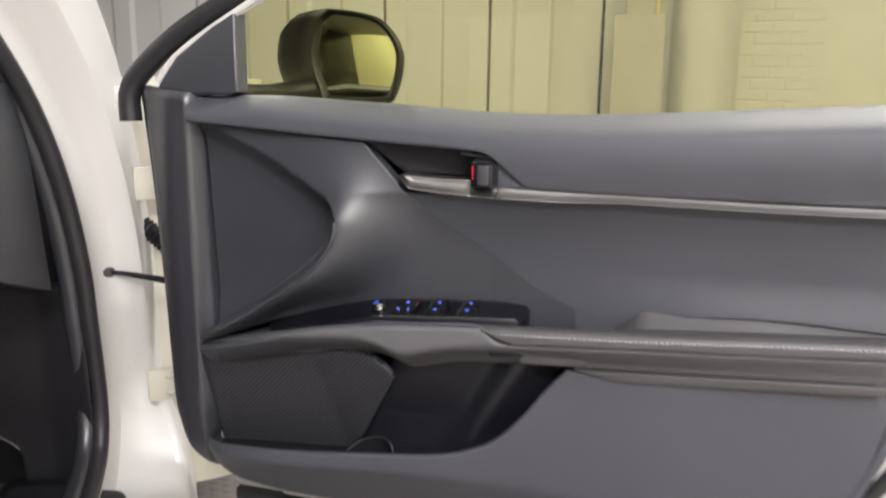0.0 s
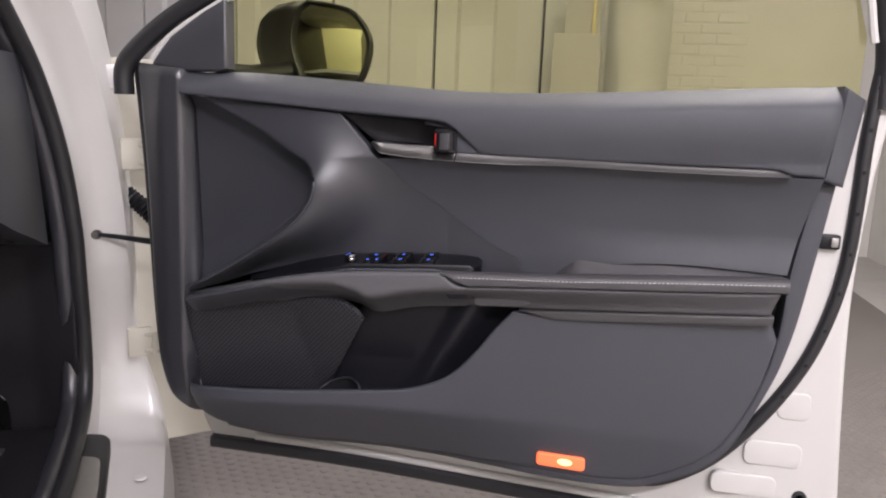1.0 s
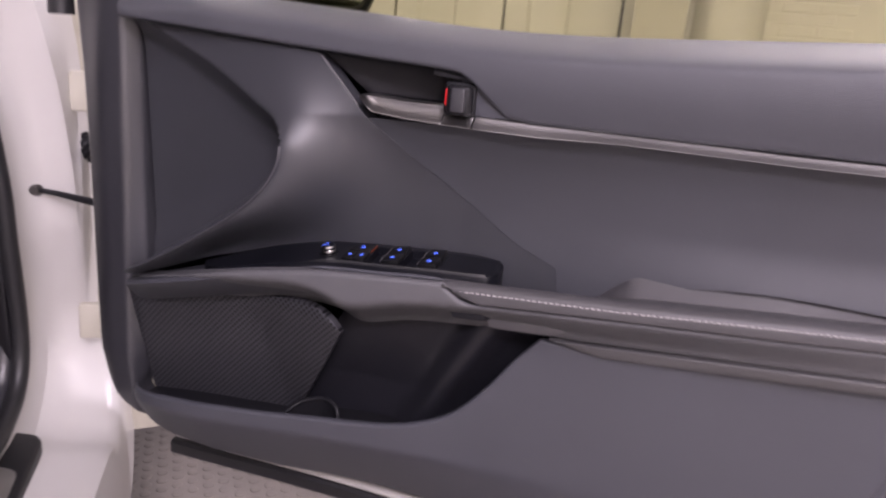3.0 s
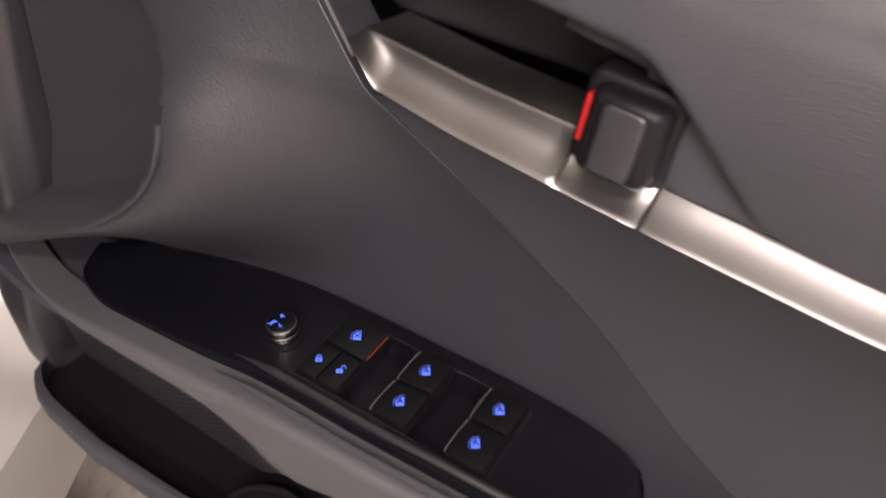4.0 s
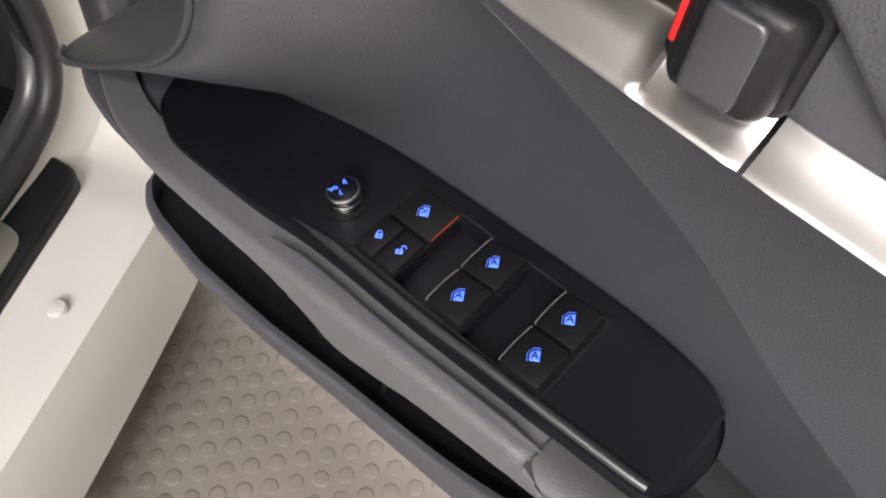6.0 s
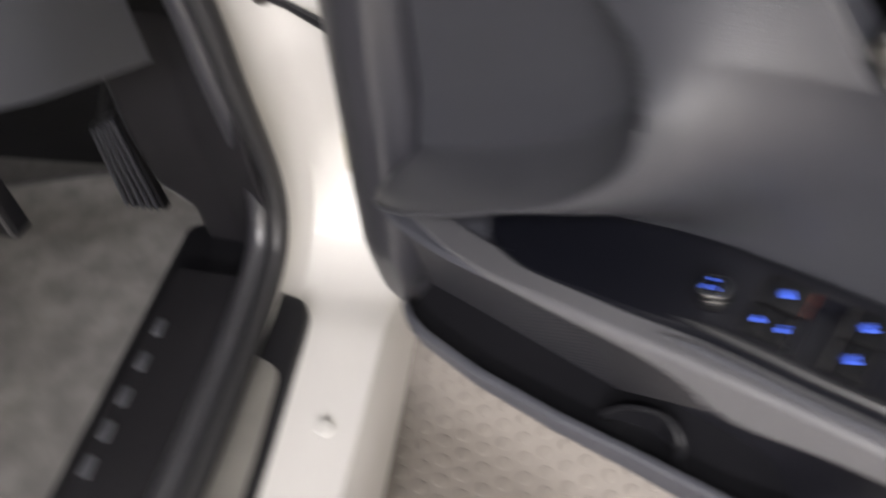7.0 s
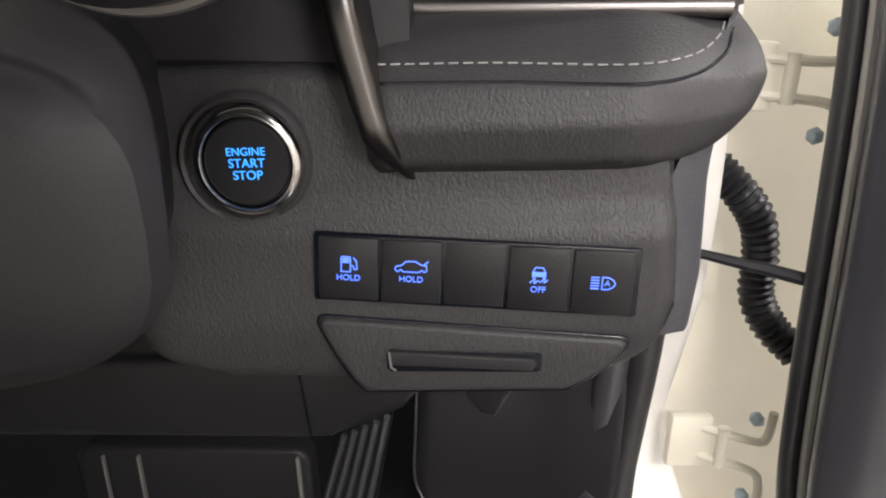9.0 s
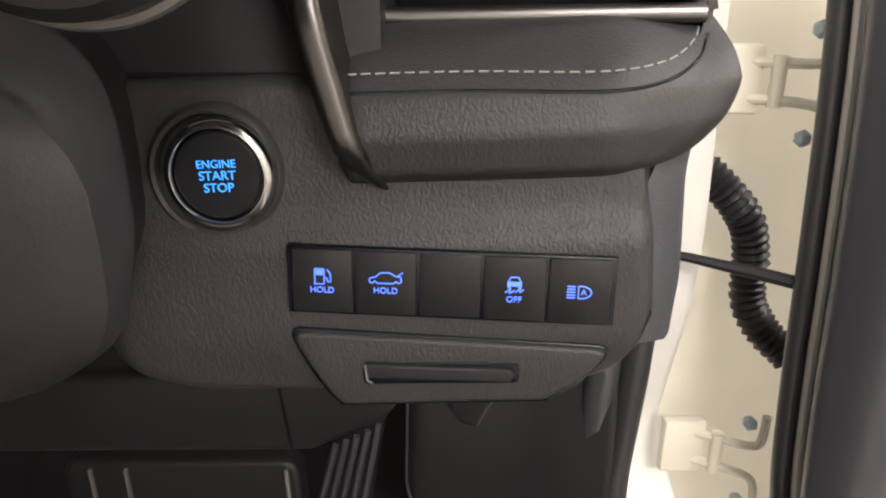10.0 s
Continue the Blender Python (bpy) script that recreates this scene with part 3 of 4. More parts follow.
def lettering(text, size, material, parent, m, depth=0.0002, name="lettering"):
    cu = bpy.data.curves.new("t", "FONT")
    cu.body, cu.size, cu.align_x, cu.align_y, cu.extrude = text, size, "CENTER", "CENTER", depth
    ob = bpy.data.objects.new("t", cu)
    me = bpy.data.meshes.new_from_object(ob)
    bpy.data.objects.remove(ob)
    bpy.data.curves.remove(cu)
    me.transform(m)
    me.materials.clear()
    me.materials.append(material)
    out = new(name, me)
    out.parent = parent
    return out


def flat_bars(rects, material, parent, m, name="printed_symbol"):
    """Small raised print: rectangles (x0, y0, x1, y1) in the plane of m."""
    bm = bmesh.new()
    for a, b, c, d in rects:
        bmesh.ops.create_cube(bm, size=1, matrix=m @ Matrix.LocRotScale(((a + c) / 2, (b + d) / 2, 0), None, (c - a, d - b, 0.0004)))
    return part(name, bm, material, parent, smooth=False)


# mirror knob
m = panel_pose(0.292, 0.0125)
knob = part("mirror_knob", lathe([(0.0084, 0.0), (0.0086, 0.002), (0.0092, 0.0026), (0.0093, 0.0060), (0.0090, 0.0064), (0.0093, 0.0068), (0.0093, 0.0098), (0.0087, 0.0112), (0.0078, 0.0114)], 40, m), M_RING, door, "chrome mirror knob with black top")
part("knob_socket", lathe([(0.0118, 0.0), (0.0118, 0.0008), (0.0098, 0.0010)], 32, m), M_KEY, door)
part("knob_top", lathe([(0.0079, 0.009), (0.0079, 0.0115), (0.0073, 0.0120)], 32, m), M_PIANO, knob, "black knob top")
KT = m @ Matrix.Translation((0, 0, 0.0122))


def key(x0, y0, x1, y1, tall, tilt=0.0, name="switch_button"):
    """A rounded key lying on the switch panel."""
    cx, cy = (x0 + x1) / 2, (y0 + y1) / 2
    m = panel_pose(cx, cy) @ pose(0, 0, 0, 0, tilt, 0)
    bm = box(-(x1 - x0) / 2, -(y1 - y0) / 2, -0.004, (x1 - x0) / 2, (y1 - y0) / 2, tall, 0.0012)
    return part(name, moved(bm, m), M_KEY, door), m @ Matrix.Translation((0, 0, tall + 0.0002))


def symbol(outline, material, m, name="printed_symbol", lift=0.0):
    """A thin printed shape of (x, y) in the plane of m."""
    bm = plate(outline, 0, 0.0004, 0.0001, 1)
    bmesh.ops.transform(bm, matrix=m @ Matrix(((1, 0, 0, 0), (0, 0, 1, 0), (0, -1, 0, 0.0002 + lift), (0, 0, 0, 1))), verts=bm.verts)
    return part(name, bm, material, door, smooth=False)


PANE = [(0.0030, -0.0034), (-0.0030, -0.0034), (-0.0032, 0.0008), (-0.0008, 0.0036), (0.0026, 0.0036)]


def window_symbol(m, letter="A"):
    """A lit window with a dark letter and a thin line along its slanted side, turned to the driver."""
    t = m @ pose(0, 0, 0, 0, 0, 30)
    symbol([(x * 0.76, y * 0.76) for x, y in PANE], M_BLUE, t)
    symbol_lines([[(x * 1.0 - 0.0003, y * 1.0 + 0.0002) for x, y in PANE[1:]]], t, 0.00012)
    if letter:
        lettering(letter, 0.0054, M_KEY, door, t @ pose(0.0, -0.0003, 0.0009))
    else:
        flat_bars([(-0.0022, -0.0002, 0.0022, 0.0002), (-0.0002, -0.0022, 0.0002, 0.0022)], M_KEY, door, t @ pose(0.0, 0, 0.0005, 0, 0, 45))


def symbol_lines(lines, m, r=0.00022):
    bm = join(*[tube([(x, y, 0.0002) for x, y in straight(pts, max(6, 6 * len(pts)))], r, 5, twist=(0, 0, 1)) for pts in lines])
    return part("printed_symbol", moved(bm, m), M_BLUE, door)


def arc(cx, cy, r, a0, a1, n=9):
    return [(cx + r * math.cos(radians(a)), cy + r * math.sin(radians(a))) for a in np.linspace(a0, a1, n)]


for sx0 in (0.3648, 0.4101):
    for y0, y1 in ((-0.0032, 0.0202), (0.0210, 0.0442)):
        ob, m = key(sx0, y0, sx0 + 0.0215, y1, 0.0048, -7, "window_switch")
        window_symbol(m)
        part("switch_edge", moved(tube(curve([(-0.0112, -0.0106, -0.0016), (-0.0114, -0.0104, -0.0003), (-0.0116, 0, 0.0), (-0.0112, 0.0104, -0.0003), (-0.0110, 0.0106, -0.0016)], 24), 0.00035, 6, twist=(0, 0, 1)), m), M_TRIMGREY, door, "pale switch edge")
ob, m = key(0.3148, 0.0212, 0.3423, 0.0442, 0.0035)
window_symbol(m, "")
part("lock_out_mark", moved(box(0.0135, -0.010, -0.0022, 0.0140, 0.010, -0.0013, 0), m), M_ORANGE, door, "orange edge mark")
for a, b in ((0.3148, 0.3281), (0.3289, 0.3423)):
    ob, m = key(a, -0.0032, b, 0.0196, 0.0035)
    shut = a < 0.32
    t = m @ pose(0, 0, 0, 0, 0, 34) @ Matrix.Scale(0.85, 4)
    flat_bars([(-0.0021, -0.0024, 0.0021, -0.0016), (-0.0021, -0.0002, 0.0021, 0.0006), (-0.0021, -0.0016, -0.0006, -0.0002), (0.0006, -0.0016, 0.0021, -0.0002)], M_BLUE, door, t)
    symbol_lines([[(-0.0014, 0.0004)] + arc(0, 0.0014, 0.0014, 180, 0) + [(0.0014, 0.0004)] if shut else [(0.0010, 0.0004)] + arc(0.0024, 0.0018, 0.0014, 180, 0) + [(0.0038, 0.0012)]], t, 0.0003)
# thin raised line round the bank of switches
bank = [(0.3128, -0.0048), (0.3433, -0.0048), (0.3873, -0.0046), (0.4333, -0.0042), (0.4333, 0.0460), (0.3873, 0.0460), (0.3433, 0.0460), (0.3128, 0.0460), (0.3128, -0.0048)]
part("bank_rim", tube(straight([tuple(panel_pose(x, y, 0.0001).translation) for x, y in bank], 80), 0.0004, 6, twist=(0, 0, 1)), M_SHROUD, door)
MK = KT @ pose(-0.0034, -0.0036, 0, 0, 0, 37)
flat_bars([(-0.0024, -0.0002, 0.0024, 0.0002)], M_BLUE, knob, MK @ pose(0, 0, 0, 0, 0, 12))
flat_bars([(-0.0018, -0.0002, 0.0018, 0.0002)], M_BLUE, knob, MK @ pose(0, 0, 0, 0, 0, 75))
flat_bars([(-0.0010, -0.0002, 0.0010, 0.0002)], M_BLUE, knob, MK @ pose(0.0018, 0.0012, 0, 0, 0, -30))
lettering("R", 0.0040, M_BLUE, knob, KT @ pose(-0.0019, 0.0034, 0, 0, 0, 55))
lettering("L", 0.0040, M_BLUE, knob, KT @ pose(0.0016, -0.0024, 0, 0, 0, 45))

# loudspeaker grille, pocket and lower panel
LIP = [(-0.014, 0.430), (0.04, 0.438), (0.09, 0.443), (0.174, 0.450), (0.275, 0.459), (0.373, 0.469), (0.430, 0.486), (0.465, 0.508), (0.500, 0.547), (0.525, 0.582), (0.555, 0.618), (0.61, 0.615), (0.935, 0.640)]
lip = np.vstack([curve(LIP[:11], 80), straight(LIP[10:], 41)[1:]])
LOWER = [(-0.020, 0.398), (-0.004, 0.384), (0.046, 0.360), (0.165, 0.348), (0.372, 0.346), (0.566, 0.348), (0.713, 0.350), (0.792, 0.366), (0.873, 0.420), (0.925, 0.515), (0.948, 0.607)]
low = curve(LOWER, 120)


def lower_y(x, z):
    lipz = lerp(x, lip[:, 0], lip[:, 1])
    y = lerp(x, [-0.05, -0.015, -0.006, 0.015, 0.04, 0.11, 0.20, 0.27, 0.36, 0.45, 0.55, 0.65, 0.94], [0.070, 0.043, 0.030, 0.017, 0.010, 0.003, 0.005, 0.011, 0.017, 0.023, 0.025, 0.025, 0.025])
    u = max(0.0, lerp(x, [0, 0.1, 0.26, 0.4], [0.422, 0.428, 0.437, 0.44]) - z) / 0.10
    return y - 0.003 * (1 - smoothstep(0.4, 0.75, x)) + (0.072 - 0.054 * smoothstep(0.28, 0.75, x)) * u * u / (u + 0.10)


part("lower_panel", patch(low, lip, lower_y, 50, 0.004, 0.004), M_HARD, door, "dark grey lower door panel with a map pocket lip")

M_GRILLE, nt, b = shader("perforated_black_grille")
b.inputs["Base Color"].default_value, b.inputs["Roughness"].default_value = (0.03, 0.03, 0.032, 1), 0.5
co = nt.nodes.new("ShaderNodeTexCoord")
mp = nt.nodes.new("ShaderNodeMapping")
mp.inputs["Rotation"].default_value, mp.inputs["Scale"].default_value = (0, radians(45), 0), (1, 0, 1)
nt.links.new(co.outputs["Object"], mp.inputs["Vector"])
vo = nt.nodes.new("ShaderNodeTexVoronoi")
vo.inputs["Scale"].default_value, vo.inputs["Randomness"].default_value = 175, 0
nt.links.new(mp.outputs[0], vo.inputs["Vector"])
rp = nt.nodes.new("ShaderNodeMapRange")
rp.inputs[1].default_value, rp.inputs[2].default_value = 0.32, 0.40
nt.links.new(vo.outputs["Distance"], rp.inputs[0])
mx = nt.nodes.new("ShaderNodeMix")
mx.data_type = "RGBA"
mx.inputs[6].default_value, mx.inputs[7].default_value = (0.001, 0.001, 0.002, 1), (0.050, 0.050, 0.058, 1)
nt.links.new(rp.outputs[0], mx.inputs[0])
nt.links.new(mx.outputs[2], b.inputs["Base Color"])
bp = nt.nodes.new("ShaderNodeBump")
bp.inputs["Strength"].default_value, bp.inputs["Distance"].default_value = 0.8, 0.001
nt.links.new(rp.outputs[0], bp.inputs["Height"])
nt.links.new(bp.outputs[0], b.inputs["Normal"])

gl = straight([(-0.016, 0.408), (0.10, 0.408), (0.222, 0.42)], 50)
gh = curve([(-0.014, 0.583), (0.16, 0.606), (0.262, 0.616), (0.302, 0.606), (0.318, 0.588)], 50)
part("speaker_grille", patch(gl, gh, lambda x, z: lerp(z, [0.41, 0.50, 0.60], [0.082, 0.054, 0.022]) - 0.22 * max(0.0, x - 0.205 + (z - 0.5) * 0.25), 40, 0.003, 0.01), M_GRILLE, door, "black perforated speaker grille")
pl = curve([(0.190, 0.415), (0.3, 0.428), (0.40, 0.450), (0.44, 0.465), (0.50, 0.525), (0.570, 0.60)], 50)
ph = straight([(0.300, 0.600), (0.36, 0.61), (0.47, 0.622), (0.575, 0.630)], 50)
part("map_pocket", patch(pl, ph, lambda x, z: lerp(z, [0.42, 0.50, 0.63], [0.092, 0.082, 0.040]) - 0.028 * math.exp(-((x - 0.400 - (z - 0.45) * 0.55) / 0.026) ** 2) + 0.012 * smoothstep(0.44, 0.54, x), 40, 0.002, 0.01), M_POCKET_SHADE, door, "map pocket hollow, its shade put into the dark colour")

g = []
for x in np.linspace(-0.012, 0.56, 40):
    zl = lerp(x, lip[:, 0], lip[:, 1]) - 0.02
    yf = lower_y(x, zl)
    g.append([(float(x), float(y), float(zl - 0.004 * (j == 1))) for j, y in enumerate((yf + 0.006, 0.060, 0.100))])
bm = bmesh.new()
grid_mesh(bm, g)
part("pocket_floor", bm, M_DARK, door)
rim = curve([(0.228, 0.036, 0.444), (0.246, 0.048, 0.458), (0.275, 0.054, 0.466), (0.298, 0.046, 0.458), (0.305, 0.032, 0.434)], 30)
bm = bmesh.new()
grid_mesh(bm, [[tuple(map(float, p)), (float(p[0]), float(p[1]), 0.405)] for p in rim])
part("pocket_divider", join(bm, tube(rim, 0.003, 8, twist=(0, 0, 1))), M_DARK, door, "dark curved divider in the map pocket")
# front edge and rear rim of the trim
el = curve([(-0.118, 0.985), (-0.112, 0.92), (-0.104, 0.825), (-0.097, 0.70), (-0.091, 0.57), (-0.083, 0.47), (-0.067, 0.405), (-0.030, 0.368), (0.045, 0.337)], 70)
eh = curve([(-0.010, 0.975), (-0.009, 0.852), (-0.008, 0.71), (-0.006, 0.605), (-0.010, 0.513), (-0.014, 0.443), (-0.016, 0.400), (0.052, 0.358)], 70)
part("front_edge_trim", patch(el, eh, lambda x, z: 0.042 + 0.022 * (1 - smoothstep(-0.115, -0.05, x)) + 0.016 * smoothstep(-0.028, -0.010, x) + lerp(z, [0.34, 0.40, 0.47], [0.030, 0.012, 0.0]), 24, 0.008, 0.02), M_EDGE, door, "dark front edge trim")
part("front_edge_seal", tube([(x - 0.017, 0.100, z) for x, z in el[:56]], 0.009, 10), M_RUBBER, door, "black rubber seal on the front edge")
part("front_edge_line", tube([(x - 0.004, 0.094, z) for x, z in el[:56]], 0.0045, 8), M_WHITE, door, "white painted front edge")
rl = curve([(0.978, 0.853), (0.956, 0.72), (0.948, 0.607), (0.925, 0.515), (0.873, 0.420), (0.792, 0.366), (0.713, 0.350), (0.5, 0.347), (0.2, 0.347), (0.041, 0.362)], 100)
rh = curve([(1.002, 0.845), (0.985, 0.715), (0.968, 0.609), (0.942, 0.522), (0.885, 0.408), (0.80, 0.350), (0.713, 0.334), (0.5, 0.330), (0.2, 0.330), (0.041, 0.342)], 100)
part("rear_rim_trim", patch(rl, rh, lambda x, z: lower_y(x, z) + lerp(x, [0.35, 0.6], [0.012, 0.004]), 8, 0.004, 0.04), M_HARD, door, "dark grey rim of the door panel")
part("corner_cap", patch(straight([(0.974, 0.848), (1.005, 0.840)], 8), straight([(0.990, 0.978), (1.022, 0.960)], 8), lambda x, z: 0.004 + 0.3 * max(0, x - 0.99), 20, 0.005, 0.05), M_VINYL, door)

# white steel shell, window frame, glass
SHELL = curve([(-0.122, 0.97), (-0.114, 0.80), (-0.098, 0.55), (-0.080, 0.40), (-0.055, 0.30), (-0.030, 0.268)], 30).tolist() + straight([(-0.030, 0.268), (0.5, 0.254), (1.075, 0.245)], 12).tolist()[1:] + curve([(1.085, 0.285), (1.066, 0.50), (1.058, 0.68), (1.066, 0.85), (1.080, 0.955)], 20).tolist() + [(1.02, 0.955), (1.01, 0.935), (0.5, 0.93), (-0.05, 0.935), (-0.08, 0.968)]
part("door_shell", plate(SHELL, 0.162, 0.05, 0.010), M_WHITE, door, "white painted steel door shell")
so = np.vstack([curve([(1.080, 0.958), (1.066, 0.85), (1.058, 0.68), (1.066, 0.50), (1.083, 0.285)], 50), straight([(1.083, 0.285), (1.05, 0.250), (0.5, 0.258), (-0.03, 0.270)], 51)[1:]])
si = curve([(0.985, 0.955), (0.985, 0.85), (0.965, 0.72), (0.95, 0.60), (0.925, 0.515), (0.87, 0.42), (0.79, 0.36), (0.6, 0.345), (0.3, 0.345), (0.02, 0.365)], 100)
part("shell_rim", patch(si, so, lambda x, z: lerp(x, [0, 0.6, 0.8, 0.95], [0.164, 0.158, 0.108, 0.078]), 24, 0.008, 0.06), M_WHITE, door, "white painted steel door edge")
part("front_flange", patch(curve([(-0.122, 0.97), (-0.116, 0.80), (-0.100, 0.55), (-0.090, 0.44)], 30), curve([(-0.08, 0.97), (-0.075, 0.80), (-0.05, 0.55), (-0.045, 0.44)], 30), lambda x, z: 0.118, 8, 0.008, 0.04), M_WHITE, door)
part("inner_board", plate([(-0.06, 0.95), (-0.06, 0.43), (0.04, 0.42), (0.7, 0.42), (0.85, 0.44), (0.94, 0.62), (0.96, 0.94)], 0.112, 0.008, 0.002), M_DARK, door, "black board behind the trim")
RIM = [(1.066, 1.10), (1.053, 0.99), (1.047, 0.90), (1.046, 0.82), (1.042, 0.725), (1.027, 0.638), (0.998, 0.554), (0.944, 0.463), (0.876, 0.386), (0.800, 0.343), (0.745, 0.345)]
rc = curve(RIM, 110)
part("weatherstrip", tube([(x, 0.076, z) for x, z in rc], 0.0105, 10), M_RUBBER, door, "black rubber door seal")
for x, z in (curve(RIM, 16)[2:11]):
    part("seal_clip", lathe([(0.003, 0), (0.002, 0.001)], 8, pose(x, 0.0655, z, 90)), M_DARK, door)
SEAL = curve([(-0.036, 0.152, 0.267), (0.25, 0.150, 0.265), (0.557, 0.147, 0.252), (0.70, 0.122, 0.258), (0.80, 0.096, 0.266), (0.90, 0.076, 0.273), (1.04, 0.066, 0.276)], 60)
bm = bmesh.new()
vs = grid_mesh(bm, [[(x, y + a, z + b) for a, b in ((0.0, -0.012), (-0.004, -0.008), (-0.004, 0.008), (0.0, 0.012), (0.02, 0.012), (0.02, -0.012))] for x, y, z in SEAL.tolist()], close_v=True)
bm.faces.new(vs[0][::-1])
bm.faces.new(vs[-1])
part("bottom_seal", bm, M_RUBBER, door, "black rubber strip along the lower edge")
part("bottom_flange", tube([(x, y + 0.008, z + 0.0185) for x, y, z in SEAL[5:46]], 0.0075, 10), M_WHITE, door, "white painted lower flange")
for k, (za, zb, xa, xb) in enumerate(((0.470, 0.515, 0.972, 1.020), (0.390, 0.430, 0.930, 1.016), (0.335, 0.371, 0.885, 0.984))):
    part("pressed_rib", plate(rounded(xa, za, xb, zb, 0.012), 0.0756, 0.01, 0.002), M_WHITE, door)
part("grommet", lathe([(0.011, 0), (0.011, 0.003), (0.006, 0.004), (0.005, -0.001)], 20, pose(1.020, 0.078, 0.343, 90)), M_RUBBER, door)
part("door_latch", box(0.995, 0.066, 0.744, 1.028, 0.10, 0.766, 0.003), M_DARK, door, "black door latch with steel claw")
part("latch_claw", box(1.014, 0.062, 0.748, 1.024, 0.07, 0.762, 0.001), M_CHROME, door)
FR = curve([(-0.150, 0.93), (-0.148, 0.975), (-0.118, 1.012), (-0.045, 1.066), (0.06, 1.120), (0.25, 1.215), (0.45, 1.285), (0.70, 1.31), (0.92, 1.26), (1.03, 1.15), (1.058, 1.04), (1.062, 0.95)], 120)
part("window_frame", tube([(x, 0.078, z) for x, z in FR], 0.017, 10, flat=1.0), M_RUBBER, door, "black window frame")
FI = curve([(-0.082, 0.990), (-0.045, 1.030), (0.05, 1.087), (0.25, 1.190), (0.45, 1.258), (0.70, 1.283), (0.90, 1.24), (1.005, 1.14), (1.035, 1.04)], 80)
part("frame_liner", tube([(x, 0.060, z) for x, z in FI], 0.006, 8), M_WHITE, door, "white painted inner edge")
part("mirror_sail", plate([(-0.080, 0.982), (-0.02, 0.972), (0.040, 0.972), (0.057, 0.978), (0.057, 1.088), (0.02, 1.072), (-0.045, 1.028)], 0.052, 0.03, 0.006), M_SOFT, door, "dark triangular mirror cover")
M_GLASS, nt, b = shader("tinted_glass")
b.inputs["Base Color"].default_value = (0.80, 0.79, 0.46, 1)
b.inputs["Transmission Weight"].default_value, b.inputs["Roughness"].default_value, b.inputs["IOR"].default_value = 1.0, 0.0, 1.45
glass_out = [(0.055, 0.93), (1.03, 0.94), (1.03, 1.05), (1.0, 1.15), (0.90, 1.24), (0.70, 1.283), (0.45, 1.258), (0.25, 1.19), (0.055, 1.09)]
pane = part("door_glass", plate(glass_out, 0.080, 0.004, 0.001), M_GLASS, door, "greenish tinted window glass", smooth=False)
pane.visible_shadow = False

FRAME = [(0.149, 1.105), (0.198, 1.099), (0.242, 1.084), (0.272, 1.038), (0.262, 0.979), (0.238, 0.962), (0.148, 0.964), (0.132, 0.981), (0.117, 1.032), (0.127, 1.085)]
fo = curve(FRAME + [FRAME[0]], 61)[:-1]
cf = np.array([0.195, 1.034])
g = []
for y, sx_, sz_, ox, oz in ((0.180, 0.80, 0.86, 0, 0), (0.170, 0.84, 0.89, 0, 0), (0.166, 0.93, 0.95, 0, 0), (0.170, 1.0, 1.0, 0, 0), (0.185, 1.03, 1.02, -0.006, 0), (0.21, 1.02, 1.0, -0.040, 0.002), (0.235, 0.96, 0.95, -0.085, 0.002), (0.26, 0.80, 0.82, -0.120, 0.0), (0.28, 0.55, 0.55, -0.140, -0.002), (0.29, 0.2, 0.2, -0.145, -0.004)):
    g.append([(float(cf[0] + ox + (p[0] - cf[0]) * sx_), y, float(cf[1] + oz + (p[1] - cf[1]) * sz_)) for p in fo])
bm = bmesh.new()
vs = grid_mesh(bm, g, close_v=True)
bm.faces.new(vs[-1])
arm = tube([(0.13, 0.21, 0.985), (0.09, 0.19, 0.978), (0.06, 0.14, 0.972), (0.03, 0.09, 0.972)], [0.022, 0.02, 0.018, 0.018], 12)
mirror = part("side_mirror", join(bm, arm), M_DARK, door, "glossy black side mirror housing")
M_MIRROR = mat("mirror_glass", (0.82, 0.84, 0.82), 0.02, metal=1.0, vary=0.02, rvary=0.0)
part("mirror_glass", plate([(cf[0] + (p[0] - cf[0]) * 0.82, cf[1] + (p[1] - cf[1]) * 0.875) for p in fo], 0.176, 0.004, 0.001, bow=lambda x, z: 0.10 * (x - 0.195) - 0.04 * (z - 1.03)), M_MIRROR, door, "mirror glass")
part("courtesy_lamp", plate(rounded(0.606, 0.360, 0.684, 0.384, 0.006), -0.007, 0.02, 0.002, bow=lower_y), M_LAMP, door, "lit amber courtesy lamp")
part("lamp_hot_spot", plate([(0.652 + 0.012 * math.cos(a), 0.373 + 0.0065 * math.sin(a)) for a in np.linspace(0, 2 * math.pi, 24, endpoint=False)], -0.0075, 0.005, 0.001, bow=lower_y), M_HOT_SPOT, door, "glowing disc on the lens for its hot spot")

# ---- body of the car round the door opening ----
body = new("car_body")
body.parent = car
tagged(body, "white painted car body round the door opening")
P = curve([(-0.30, -0.13, 1.24), (-0.262, 0.00, 1.09), (-0.222, 0.085, 0.96), (-0.196, 0.128, 0.83), (-0.182, 0.147, 0.70), (-0.179, 0.158, 0.60), (-0.178, 0.172, 0.52), (-0.178, 0.180, 0.46), (-0.178, 0.174, 0.41), (-0.179, 0.148, 0.370), (-0.180, 0.10, 0.350), (-0.181, 0.03, 0.340), (-0.182, -0.10, 0.336), (-0.186, -0.3, 0.335), (-0.20, -1.2, 0.335)], 160)
tan = np.gradient(P, axis=0)
nrm = np.column_stack([np.zeros(len(P)), -tan[:, 2], tan[:, 1]])
nrm /= np.linalg.norm(nrm, axis=1)[:, None]
